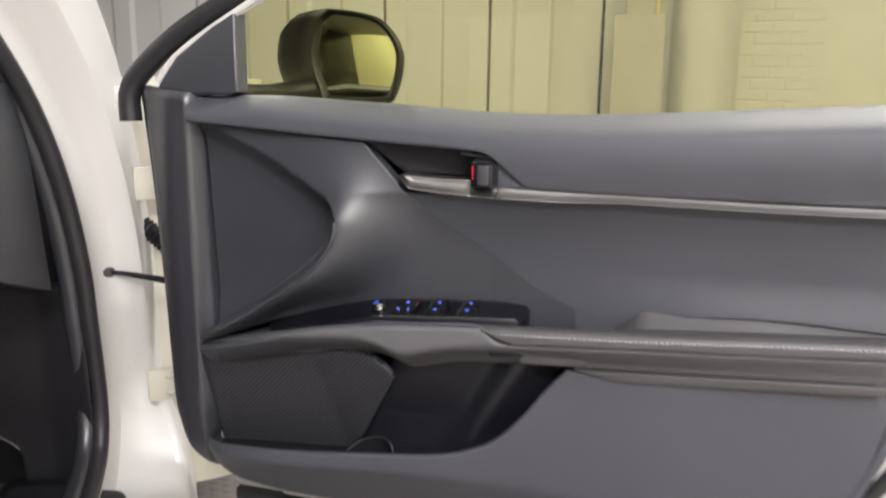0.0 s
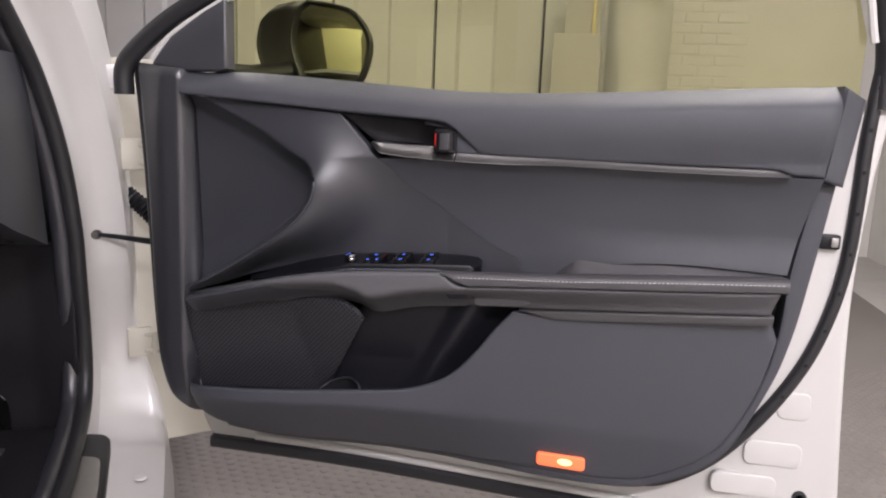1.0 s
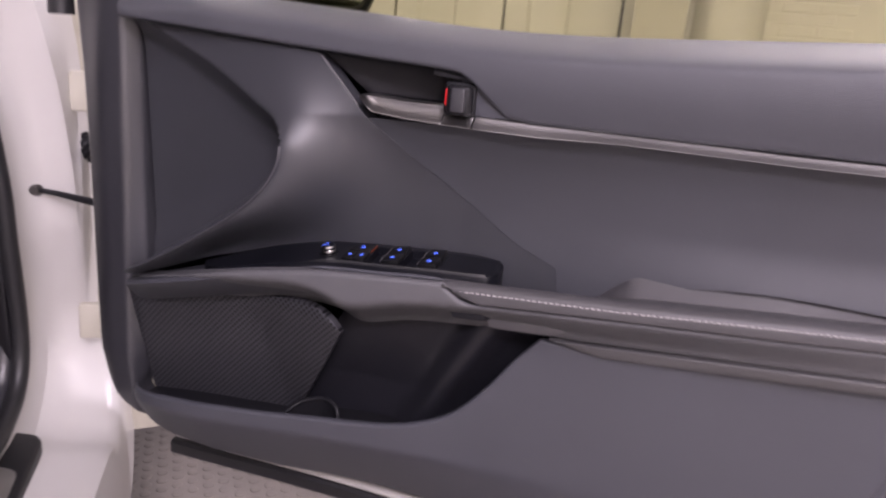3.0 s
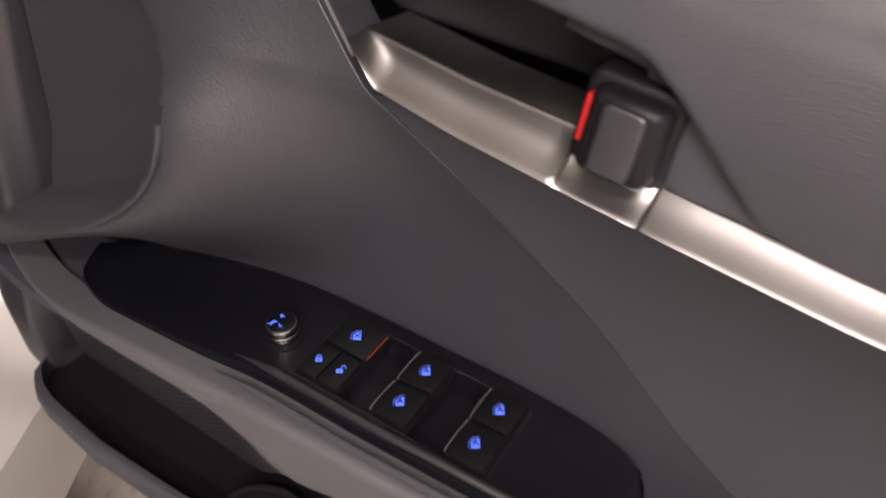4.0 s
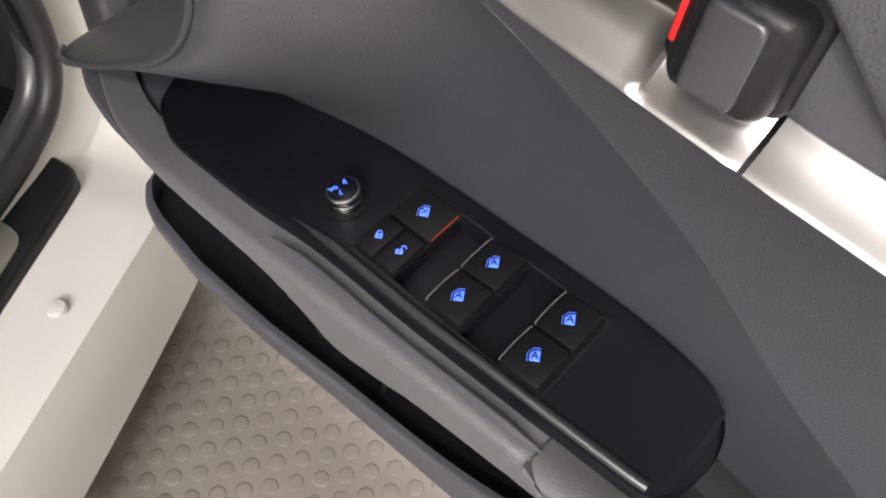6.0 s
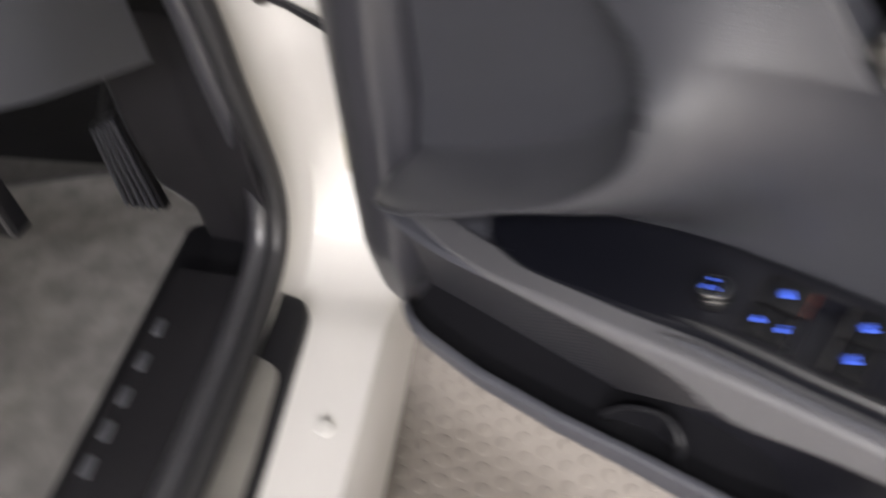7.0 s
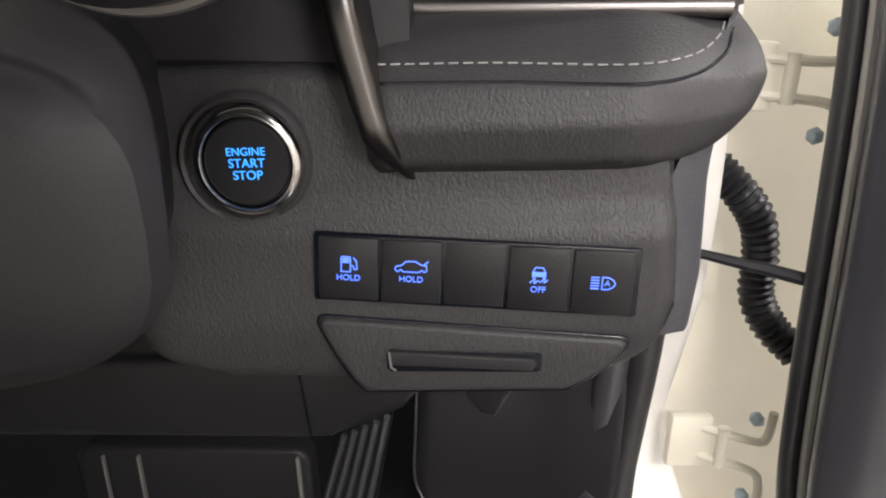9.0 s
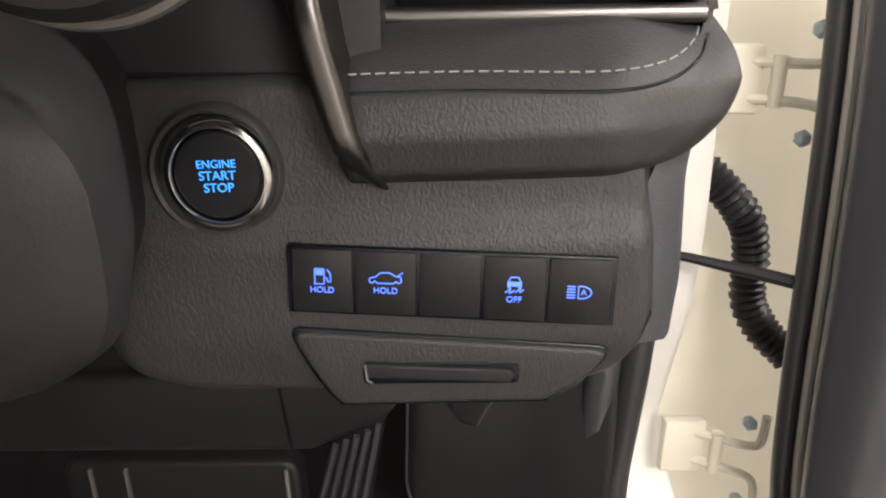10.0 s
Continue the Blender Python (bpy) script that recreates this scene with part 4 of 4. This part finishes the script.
g = []
for p, n in zip(P, nrm):
    low_ = 1 - smoothstep(0.335, 0.46, p[2])
    w = 0.085 + 0.066 * low_
    prof = [(-0.012, 0.018), (0.0, 0.012), (0.010, 0.034), (0.022, 0.058), (w * 0.5, 0.068), (w * 0.85, 0.072), (w * 0.96, 0.078), (w, 0.092), (w + 0.006, 0.12), (w + 0.008, 0.16), (w + 0.008, 0.22)]
    k = lerp(p[2], [0.335, 0.345, 0.36, 0.40, 0.48, 0.60], [0.5, 0.7, 1.3, 1.5, 1.25, 1.0])
    g.append([tuple(map(float, p + np.array([a, 0, 0]) + n * (b * (k if b < 0.085 else 1) + (0.06 * (k - 1) if b > 0.085 else 0)))) for a, b in prof])
bm = bmesh.new()
grid_mesh(bm, g)
part("door_jamb", bm, M_WHITE, body, "glossy white door pillar and sill")
part("opening_seal", tube(P + np.array([0.004, -0.004, 0]), 0.0135, 12, twist=(1, 0, 0)), M_RUBBER, body, "black rubber opening seal")
part("opening_trim", tube(P + np.array([-0.020, 0.004, 0]), 0.016, 10, twist=(1, 0, 0)), M_EDGE, body, "dark inner pillar trim")
# fender inside
bm = bmesh.new()
g = [[(x, y, z) for z in np.linspace(0.20, 1.0, 12)] for x, y in ((-0.13, 0.31), (-0.085, 0.315), (-0.07, 0.325), (0.0, 0.34), (0.03, 0.35), (0.08, 0.356), (0.115, 0.364), (0.122, 0.40), (0.122, 0.95))]
grid_mesh(bm, g)
part("fender", bm, M_PRIMER, body, "cream inner fender panel")
part("fender_bracket", join(box(-0.143, 0.232, 0.938, -0.094, 0.238, 0.984, 0.004), box(-0.143, 0.238, 0.938, -0.136, 0.29, 0.984, 0.003)), M_WHITE, body, "white fender bracket")
# check strap and hinges
part("check_strap", tube([(-0.152, 0.216, 0.671), (-0.12, 0.203, 0.669), (-0.063, 0.165, 0.666), (-0.030, 0.140, 0.664)], [0.0035, 0.0045, 0.006, 0.006], 8), M_DARK, body, "dark steel door check strap")
part("strap_bracket", lathe([(0.013, 0), (0.012, 0.006), (0.006, 0.014)], 16, pose(-0.152, 0.222, 0.671, 90)), M_SATIN, body)
for z in (0.819, 0.448):
    hinge = part("hinge", join(box(-0.104, 0.240, z - 0.030, -0.060, 0.256, z + 0.030, 0.004), tube(curve([(-0.075, 0.246, z + 0.016), (-0.045, 0.228, z + 0.016), (-0.024, 0.214, z + 0.018), (-0.019, 0.209, z + 0.028), (-0.018, 0.208, z + 0.055)], 24), 0.0045, 8), tube(curve([(-0.075, 0.246, z - 0.016), (-0.045, 0.228, z - 0.016), (-0.024, 0.214, z - 0.018), (-0.019, 0.209, z - 0.028), (-0.018, 0.208, z - 0.055)], 24), 0.0045, 8), lathe([(0.0065, z - 0.022), (0.0065, z + 0.022)], 14, pose(-0.052, 0.232, 0))), M_PRIMER, body, "cream painted door hinge")
    for dz in (-0.045, 0.045):
        part("hinge_bolt", lathe([(0.008, 0), (0.0075, 0.004), (0.004, 0.007)], 6, pose(-0.030, 0.214, z + dz, 0, -90, 32)), M_BOLT, body, "blue-grey hinge bolt")
boot = curve([(-0.100, 0.277, 0.742), (-0.066, 0.268, 0.712), (-0.042, 0.265, 0.682), (-0.032, 0.265, 0.645), (-0.030, 0.262, 0.604), (-0.014, 0.254, 0.574), (0.010, 0.240, 0.552)], 90)
part("cable_boot", tube(boot, [0.0165 + 0.0020 * math.sin(i * 2.0) for i in range(90)], 14, twist=(0, 1, 0.2)), M_DARK, body, "black ribbed rubber cable boot")
# sill plate
scuff = part("sill_plate", plate(np.vstack([straight([(-0.215, -0.6), (-0.118, -0.6), (-0.122, -0.11), (-0.127, 0.06)], 12), curve([(-0.127, 0.06), (-0.130, 0.09), (-0.141, 0.108), (-0.162, 0.116), (-0.185, 0.122)], 16)[1:], [(-0.215, 0.122)]]), 0, 0.03, 0.006), M_DARK, body, "black sill plate with metal insert")
scuff.data.transform(Matrix(((1, 0, 0, 0), (0, 0, 1, 0), (0, -1, 0, 0.320), (0, 0, 0, 1))))
ins = part("sill_insert", plate(np.vstack([straight([(-0.200, -0.58), (-0.130, -0.58), (-0.132, -0.11), (-0.136, -0.03)], 10), curve([(-0.136, -0.03), (-0.139, -0.005), (-0.150, 0.008), (-0.175, 0.018)], 10)[1:], [(-0.205, 0.022)]]), 0, 0.004, 0.001), M_ALU, body, "brushed metal insert")
ins.data.transform(Matrix(((1, 0, 0, 0), (0, 0, 1, 0), (0, -1, 0, 0.3225), (0, 0, 0, 1))))
part("plug", lathe([(0.010, 0), (0.009, 0.003), (0.004, 0.004)], 20, pose(-0.073, -0.058, 0.306)), M_WHITE, body, "white plug")
# unseen roof and sides close the cabin and keep light off dash and footwell
part("roof_shade", box(-1.75, -2.2, 1.34, -0.29, -0.02, 1.40, 0.01), M_TRIMGREY, body, "unseen grey roof, carried outward to shade the dashboard")
part("far_side", box(-1.75, -2.2, 0.16, -1.70, 0.50, 1.36, 0.01), M_DARK, body, "dark far side of the cabin")
part("rear_shade", box(-0.30, -2.2, 0.20, -0.21, -1.12, 1.338, 0.01), M_WHITE, body, "unseen white side panel added to shade the footwell")
# cabin floor and footwell
part("cabin_floor", box(-1.3, -1.2, 0.13, -0.235, 0.50, 0.16, 0), M_CARPET, body, "grey carpeted cabin floor")
part("inner_sill_trim", box(-0.355, -1.2, 0.16, -0.235, 0.25, 0.30, 0.02), M_DARK, body, "black inner sill trim")
part("sill_cover", plate([(-0.320, 0.13), (-0.19, 0.13), (-0.186, 0.05), (-0.188, -0.6), (-0.320, -0.6)], 0, 0.13, 0.014), M_SHROUD, body, "black inner sill cover").data.transform(Matrix(((1, 0, 0, 0), (0, 0, 1, 0), (0, -1, 0, 0.335), (0, 0, 0, 1))))
for x, y in ((-0.295, 0.034), (-0.295, -0.015), (-0.296, -0.062), (-0.297, -0.105), (-0.298, -0.147)):
    part("trim_clip", box(x - 0.007, y - 0.012, 0.330, x + 0.007, y + 0.012, 0.338, 0.002), M_VINYL, body)
part("bulkhead", box(-1.3, 0.50, 0.13, -0.12, 0.55, 1.0, 0), M_DARK, body, "dark bulkhead")
KICK = curve([(-0.366, 0.650), (-0.366, 0.48), (-0.365, 0.415), (-0.354, 0.390), (-0.328, 0.368), (-0.316, 0.345), (-0.312, 0.25)], 40)


def kick_y(x, z):
    return lerp(x, [-0.37, -0.355, -0.26, -0.18], [0.222, 0.205, 0.192, 0.150]) + 0.02 * (1 - smoothstep(0.35, 0.50, z))


part("kick_panel", patch(KICK, straight([(-0.186, 0.660), (-0.182, 0.40), (-0.180, 0.23)], 40), kick_y, 24, 0.006, 0.03), M_SHROUD, body, "dark footwell side panel")
part("kick_edge", tube([(x, kick_y(x, z) + 0.002, z) for x, z in KICK[8:30]], 0.0015, 8), M_SOFT, body, "edge of the side panel")

# ---- dashboard ----
dash = thing("dashboard", "black dashboard with start button and switch row", "dashboard", DASH)
def knee_y(x, z):
    return lerp(z, [0.735, 0.76, 0.796, 0.803, 0.86], [-0.136, -0.142, -0.1415, -0.136, -0.130]) + 0.02 * (1 - smoothstep(-0.438, -0.418, x))


kl = np.vstack([curve([(-0.434, 0.772), (-0.428, 0.756), (-0.414, 0.743), (-0.392, 0.7365)], 14), straight([(-0.392, 0.7365), (-0.272, 0.7365)], 20)[1:], curve([(-0.272, 0.7365), (-0.248, 0.742), (-0.236, 0.753), (-0.2295, 0.770)], 16)[1:]])
part("knee_panel", patch(kl, straight([(-0.432, 0.852), (-0.232, 0.852)], len(kl)), knee_y, 40, 0.007, 0.06), M_LEATHER, dash, "black grained lower dashboard panel")
part("upper_panel", patch(straight([(-0.45, 0.8540), (-0.32, 0.8488)], 12), straight([(-0.45, 0.96), (-0.32, 0.96)], 12), lambda x, z: -0.126 + 0.3 * (z - 0.85), 12, 0.002, 0.05), M_SHROUD, dash, "dark upper dashboard panel")
ST = pose(-0.3743, -0.1345, 0.8212, 90, 0, 0)
part("start_bezel", lathe([(0.0240, -0.004), (0.0234, 0.0012), (0.0218, 0.0028), (0.0205, 0.0022), (0.0196, -0.001)], 56, ST @ pose(-0.0030, -0.0005, 0)), M_LEATHER, dash)
start = part("start_button", lathe([(0.0190, 0.0), (0.0190, 0.0050), (0.0184, 0.0068), (0.0172, 0.0080), (0.0160, 0.0082), (0.0153, 0.0074), (0.0149, 0.004)], 72, ST), M_RING, dash, "chrome ringed engine start button")
part("button_face", lathe([(0.0148, 0.0), (0.0148, 0.0064), (0.0140, 0.0072)], 56, ST), M_DARK, start, "black button face")
FT = ST @ Matrix.Translation((0, 0, 0.0075))
lettering("ENGINE", 0.0038, M_CYAN, start, FT @ Matrix.Translation((0, 0.0039, 0)))
lettering("START", 0.0043, M_CYAN, start, FT)
lettering("STOP", 0.0043, M_CYAN, start, FT @ Matrix.Translation((0, -0.0041, 0)))


def line_symbol(lines, parent, m, r=0.00024, name="printed_symbol"):
    """Thin printed lines of (x, y) in the plane of m."""
    bm = join(*[tube([(x, y, 0.0) for x, y in straight(pts, max(6, 6 * len(pts)))], r, 5, twist=(0, 0, 1)) for pts in lines])
    return part(name, moved(bm, m), M_BLUE, parent)


# switch row
ROW = pose(-0.299, -0.1425, 0.7815, 90, 0, 0) @ pose(0, 0, 0, 0, 0, -3.8)
part("switch_frame", moved(box(-0.0555, -0.0122, -0.004, 0.0555, 0.0122, 0.0012, 0.0006), ROW), M_PIANO, dash)
for i in range(5):
    cx = -0.0433 + i * 0.02165
    sw = part("dash_switch", moved(box(cx - 0.0103, -0.0113, -0.003, cx + 0.0103, 0.0113, 0.0022 if i != 2 else 0.0016, 0.0006), ROW), M_DARK, dash, "black square dashboard switch")
    T = ROW @ Matrix.Translation((cx, 0, 0.0024))
    if i == 0:
        line_symbol([[(-0.0024, -0.0008), (-0.0024, 0.0046), (0.0008, 0.0046), (0.0008, -0.0008), (-0.0028, -0.0008)], [(0.0008, 0.0014), (0.0018, 0.0014), (0.0020, 0.0), (0.0030, 0.0002), (0.0029, 0.0030), (0.0018, 0.0044)]], sw, T)
        flat_bars([(-0.0020, 0.0024, 0.0004, 0.0042)], M_BLUE, sw, T)
        lettering("HOLD", 0.0030, M_BLUE, sw, T @ Matrix.Translation((0, -0.0030, 0)))
    if i == 1:
        line_symbol([[(-0.0050, 0.0004), (-0.0056, 0.0012), (-0.0052, 0.0021), (-0.0034, 0.0025), (-0.0018, 0.0040), (0.0014, 0.0042), (0.0034, 0.0030), (0.0052, 0.0028), (0.0054, 0.0010), (0.0044, 0.0004), (0.0036, 0.0011), (0.0026, 0.0003), (-0.0028, 0.0003), (-0.0036, 0.0011), (-0.0044, 0.0003), (-0.0050, 0.0004)], [(0.0042, 0.0030), (0.0058, 0.0044)]], sw, T)
        lettering("HOLD", 0.0030, M_BLUE, sw, T @ Matrix.Translation((0, -0.0024, 0)))
    if i == 3:
        line_symbol([[(-0.0022, 0.0026), (-0.0013, 0.0044), (0.0013, 0.0044), (0.0022, 0.0026)], [(-0.0030, -0.0012), (-0.0012, 0.0004), (-0.0016, -0.0014), (0.0002, -0.0002)], [(0.0004, -0.0010), (0.0022, 0.0008), (0.0018, -0.0010), (0.0032, 0.0002)]], sw, T)
        flat_bars([(-0.0024, 0.0012, 0.0024, 0.0028), (-0.0022, 0.0006, -0.0013, 0.0013), (0.0013, 0.0006, 0.0022, 0.0013)], M_BLUE, sw, T)
        lettering("OFF", 0.0030, M_BLUE, sw, T @ Matrix.Translation((0, -0.0036, 0)))
    if i == 4:
        line_symbol([[(-0.0042, k * 0.0010 - 0.0020), (-0.0014, k * 0.0010 - 0.0020)] for k in range(5)] + [[(-0.0004, -0.0022), (-0.0004, 0.0022), (0.0018, 0.0021), (0.0034, 0.0012), (0.0040, 0.0), (0.0034, -0.0012), (0.0018, -0.0021), (-0.0004, -0.0022)]], sw, T)
        lettering("A", 0.0030, M_BLUE, sw, T @ Matrix.Translation((0.0014, 0, 0)))
# coin drawer
DR = np.vstack([straight([(-0.3515, 0.7655), (-0.2500, 0.7575)], 20), curve([(-0.2500, 0.7575), (-0.2470, 0.7560), (-0.2480, 0.7525), (-0.2560, 0.7445), (-0.2680, 0.7375)], 16)[1:], straight([(-0.2680, 0.7375), (-0.3390, 0.7365)], 12)[1:], curve([(-0.3390, 0.7365), (-0.3440, 0.7420), (-0.3505, 0.7535), (-0.3545, 0.7630), (-0.3515, 0.7655)], 16)[1:-1]])
dc = DR.mean(0)
part("drawer_gap", plate([(dc[0] + (p[0] - dc[0]) * 1.028, dc[1] + (p[1] - dc[1]) * 1.09) for p in DR], -0.1426, 0.01, 0.001), M_PIANO, dash)
drawer = part("coin_drawer", plate(DR, -0.1445, 0.01, 0.002), M_LEATHER, dash, "black drawer with a slot pull")
part("drawer_slot", plate(rounded(-0.331, 0.7450, -0.276, 0.7535, 0.002), -0.1447, 0.006, 0.0006), M_PIANO, drawer)
part("drawer_pull", plate([(-0.3295, 0.7540), (-0.2790, 0.7512), (-0.2775, 0.7490), (-0.2795, 0.7462), (-0.3290, 0.7482)], -0.1468, 0.006, 0.0012), M_SHROUD, drawer)
part("drawer_glint", tube([(-0.3297, -0.1466, 0.7538), (-0.3292, -0.1468, 0.7478), (-0.3275, -0.1466, 0.7466)], 0.0005, 6), M_TRIMGREY, drawer)
# leather roll above
def roll_y(x, z):
    return lerp(z, [0.812, 0.82, 0.832, 0.844, 0.852, 0.868], [-0.132, -0.143, -0.147, -0.143, -0.133, -0.103]) + 0.02 * smoothstep(-0.25, -0.20, x)


rlow = np.vstack([straight([(-0.335, 0.812), (-0.262, 0.8115)], 20), curve([(-0.262, 0.8115), (-0.236, 0.8130), (-0.214, 0.822), (-0.201, 0.838), (-0.199, 0.852), (-0.203, 0.866)], 40)[1:]])
roll = part("leather_roll", patch(rlow, straight([(-0.335, 0.8685), (-0.2055, 0.8675)], len(rlow)), roll_y, 40, 0.010, 0.06), M_LEATHER, dash, "padded black leather roll with pale stitching")
ST_L = curve([(-0.330, 0.8515), (-0.29, 0.8510), (-0.25, 0.8495), (-0.228, 0.8508), (-0.215, 0.8558), (-0.2085, 0.8630)], 160)
bms = []
for i in range(0, 154, 6):
    a, b = ST_L[i], ST_L[i + 4]
    bms.append(tube([(a[0], roll_y(*a) - 0.0006, a[1]), (b[0], roll_y(*b) - 0.0004, b[1])], 0.00034, 5))
part("stitching", join(*bms), M_THREAD_DIM, roll, "pale stitching")
part("seam", tube([(p[0], roll_y(p[0], p[1] - 0.0055) + 0.0003, p[1] - 0.0055) for p in ST_L], 0.0007, 6), M_PIANO, roll)
# metal blade
part("metal_blade", patch(curve([(-0.353, 0.93), (-0.3435, 0.870), (-0.338, 0.845), (-0.332, 0.826), (-0.3205, 0.8125)], 30), curve([(-0.342, 0.93), (-0.333, 0.870), (-0.329, 0.850), (-0.325, 0.833), (-0.3178, 0.8115)], 30), lambda x, z: lerp(z, [0.812, 0.83, 0.87, 0.93], [-0.136, -0.152, -0.150, -0.135]), 8, 0.003, 0.05), M_BLADE, dash, "dark satin metal trim blade")
# air vent
vent = part("vent_shell", patch(straight([(-0.342, 0.868), (-0.206, 0.864)], 10), straight([(-0.35, 0.96), (-0.235, 0.96)], 10), lambda x, z: -0.062, 8, 0.002, 0.03), M_DARK, dash, "black air vent")
for k in range(4):
    part("vent_slat", box(-0.342, -0.088, 0.8795 + 0.0165 * k, -0.214 - 0.005 * k, -0.064, 0.8825 + 0.0165 * k, 0.001), M_SOFT, vent)
part("vent_frame", tube([(-0.342, -0.101, 0.8685), (-0.28, -0.101, 0.8665), (-0.209, -0.101, 0.8645)], 0.0036, 10), M_SATIN, vent, "satin metal vent edge")
part("vent_blade", patch(curve([(-0.2125, 0.8635), (-0.217, 0.885), (-0.228, 0.915), (-0.243, 0.96)], 20), curve([(-0.2035, 0.8655), (-0.207, 0.884), (-0.217, 0.912), (-0.231, 0.96)], 20), lambda x, z: -0.100, 8, 0.003, 0.03), M_SATIN, vent, "satin metal vent side blade")
g = []
for v in np.linspace(0, 1, 24):
    z0 = lerp(v, [0, 0.15, 0.5, 1], [0.752, 0.744, 0.708, 0.668])
    row = []
    for u in np.linspace(0, 1, 30):
        z = z0 + (0.96 - z0) * u
        xa = lerp(z, [0.70, 0.73, 0.77, 0.81, 0.83, 0.87, 0.96], [-0.252, -0.243, -0.2335, -0.2335, -0.222, -0.2065, -0.232])
        ya = lerp(z, [0.70, 0.81, 0.83, 0.87, 0.96], [-0.130, -0.132, -0.122, -0.098, -0.09])
        row.append((xa + (-0.198 - xa) * v ** 0.30 + 0.004 * math.sin(math.pi * v), ya + (0.105 - ya) * v, z))
    g.append(row)
g = [[(r[0][0] - 0.05, r[0][1] + 0.03, r[0][2])] + r for r in g]
bm = bmesh.new()
grid_mesh(bm, g)
part("end_cap", bm, M_SOFT, dash, "dark grey dashboard end cap")
part("lower_cover", plate([(-0.62, 0.728), (-0.43, 0.728), (-0.40, 0.738), (-0.33, 0.736), (-0.325, 0.712), (-0.333, 0.702), (-0.366, 0.687), (-0.3813, 0.6864), (-0.62, 0.686)], -0.10, 0.03, 0.006), M_DARK, dash, "black lower knee cover")
part("cover_joint", tube([(-0.374, -0.1008, 0.6885), (-0.378, -0.1008, 0.735)], 0.0006, 6), M_PIANO, dash)
part("knee_tab", plate([(-0.313, 0.722), (-0.301, 0.701), (-0.293, 0.699), (-0.288, 0.708), (-0.279, 0.722)], -0.10, 0.03, 0.003), M_DARK, dash, "small black tab below the drawer")

# ---- steering column and wheel hub ----
column = thing("steering_column", "dark grey steering column cover with wheel hub", "steering column", DASH)
g = []
for y, hw, hh in ((-0.245, 0.04, 0.014), (-0.243, 0.096, 0.035), (-0.235, 0.106, 0.041), (-0.22, 0.104, 0.045), (-0.15, 0.072, 0.052), (-0.05, 0.05, 0.05)):
    g.append([(-0.472 + hw * math.copysign(abs(math.cos(a)) ** 0.6, math.cos(a)), y, 0.827 + hh * math.copysign(abs(math.sin(a)) ** 0.6, math.sin(a))) for a in np.linspace(0, 2 * math.pi, 48, endpoint=False)])
bm = bmesh.new()
vs = grid_mesh(bm, g, close_v=True)
bm.faces.new(vs[0][::-1])
part("shroud", bm, M_SHROUD, column, "dark plastic column shroud")
hub = part("wheel_hub", lathe([(0.037, 0.0), (0.035, 0.004), (0.005, 0.005)], 48, pose(-0.3625, -0.228, 0.909, 80)), M_SHROUD, column, "dark wheel hub")
part("hub_ring", tube([(-0.3625 + 0.0370 * math.cos(a), -0.231 - 0.006 * math.sin(a), 0.909 + 0.0365 * math.sin(a)) for a in np.linspace(0, 2 * math.pi, 72)], 0.0020, 8, cap=False), M_CHROME, hub, "chrome hub ring")
part("hub_mark", join(tube([(-0.380, -0.234, 0.886), (-0.364, -0.230, 0.8765)], 0.0018, 8), tube([(-0.346, -0.234, 0.886), (-0.362, -0.230, 0.8765)], 0.0018, 8)), M_CHROME, hub, "plain chrome mark")

# ---- pedals and floor mat ----
pedal = thing("accelerator_pedal", "ribbed grey accelerator pedal", "pedal", DASH)
def pedal_y(z):
    return 0.2215 + (0.513 - z) * 0.25


part("pad", patch(straight([(-0.500, 0.3065), (-0.437, 0.3065)], 8), straight([(-0.4445, 0.482), (-0.390, 0.513)], 8), lambda x, z: pedal_y(z), 12, 0.003, 0.012), M_DARK, pedal)
for k in range(5):
    a, b = (-0.495 + 0.0125 * k, 0.312), (-0.440 + 0.0108 * k, 0.478 + 0.0062 * k)
    part("rib", tube([(a[0], pedal_y(a[1]) - 0.002, a[1]), (b[0], pedal_y(b[1]) - 0.002, b[1])], 0.0032, 6), M_HARD, pedal)
part("arm", tube([(-0.42, 0.23, 0.49), (-0.42, 0.36, 0.60), (-0.42, 0.48, 0.63)], 0.008, 8), M_DARK, pedal)
brake = thing("brake_pedal", "black brake pedal with bright edges", "pedal", DASH)
part("pad", plate(rounded(-0.595, 0.46, -0.425, 0.575, 0.012), 0.06, 0.02, 0.004), M_DARK, brake)
part("edge", box(-0.574, 0.056, 0.465, -0.572, 0.06, 0.57, 0.0008), M_TRIMGREY, brake)
part("edge", box(-0.548, 0.056, 0.465, -0.546, 0.06, 0.57, 0.0005), M_TRIMGREY, brake)
part("edge", box(-0.434, 0.056, 0.465, -0.431, 0.06, 0.57, 0.001), M_TRIMGREY, brake)
part("arm", tube([(-0.51, 0.08, 0.54), (-0.51, 0.3, 0.66), (-0.51, 0.48, 0.70)], 0.009, 8), M_DARK, brake)
fmat = thing("floor_mat", "black carpet floor mat with piped edge", "floor mat", CAR)
mo = curve([(-0.95, 0.36), (-0.60, 0.47), (-0.46, 0.45), (-0.40, 0.34), (-0.37, 0.15), (-0.36, -0.2), (-0.38, -0.5), (-0.95, -0.5)], 60)
fm = part("carpet", plate(mo, 0, 0.008, 0.003), M_MAT, fmat)
fm.data.transform(Matrix(((1, 0, 0, 0), (0, 0, 1, 0), (0, -1, 0, 0.172), (0, 0, 0, 1))))
part("piping", tube([(x, y, 0.171) for x, y in mo], 0.003, 6), M_SOFT, fmat)
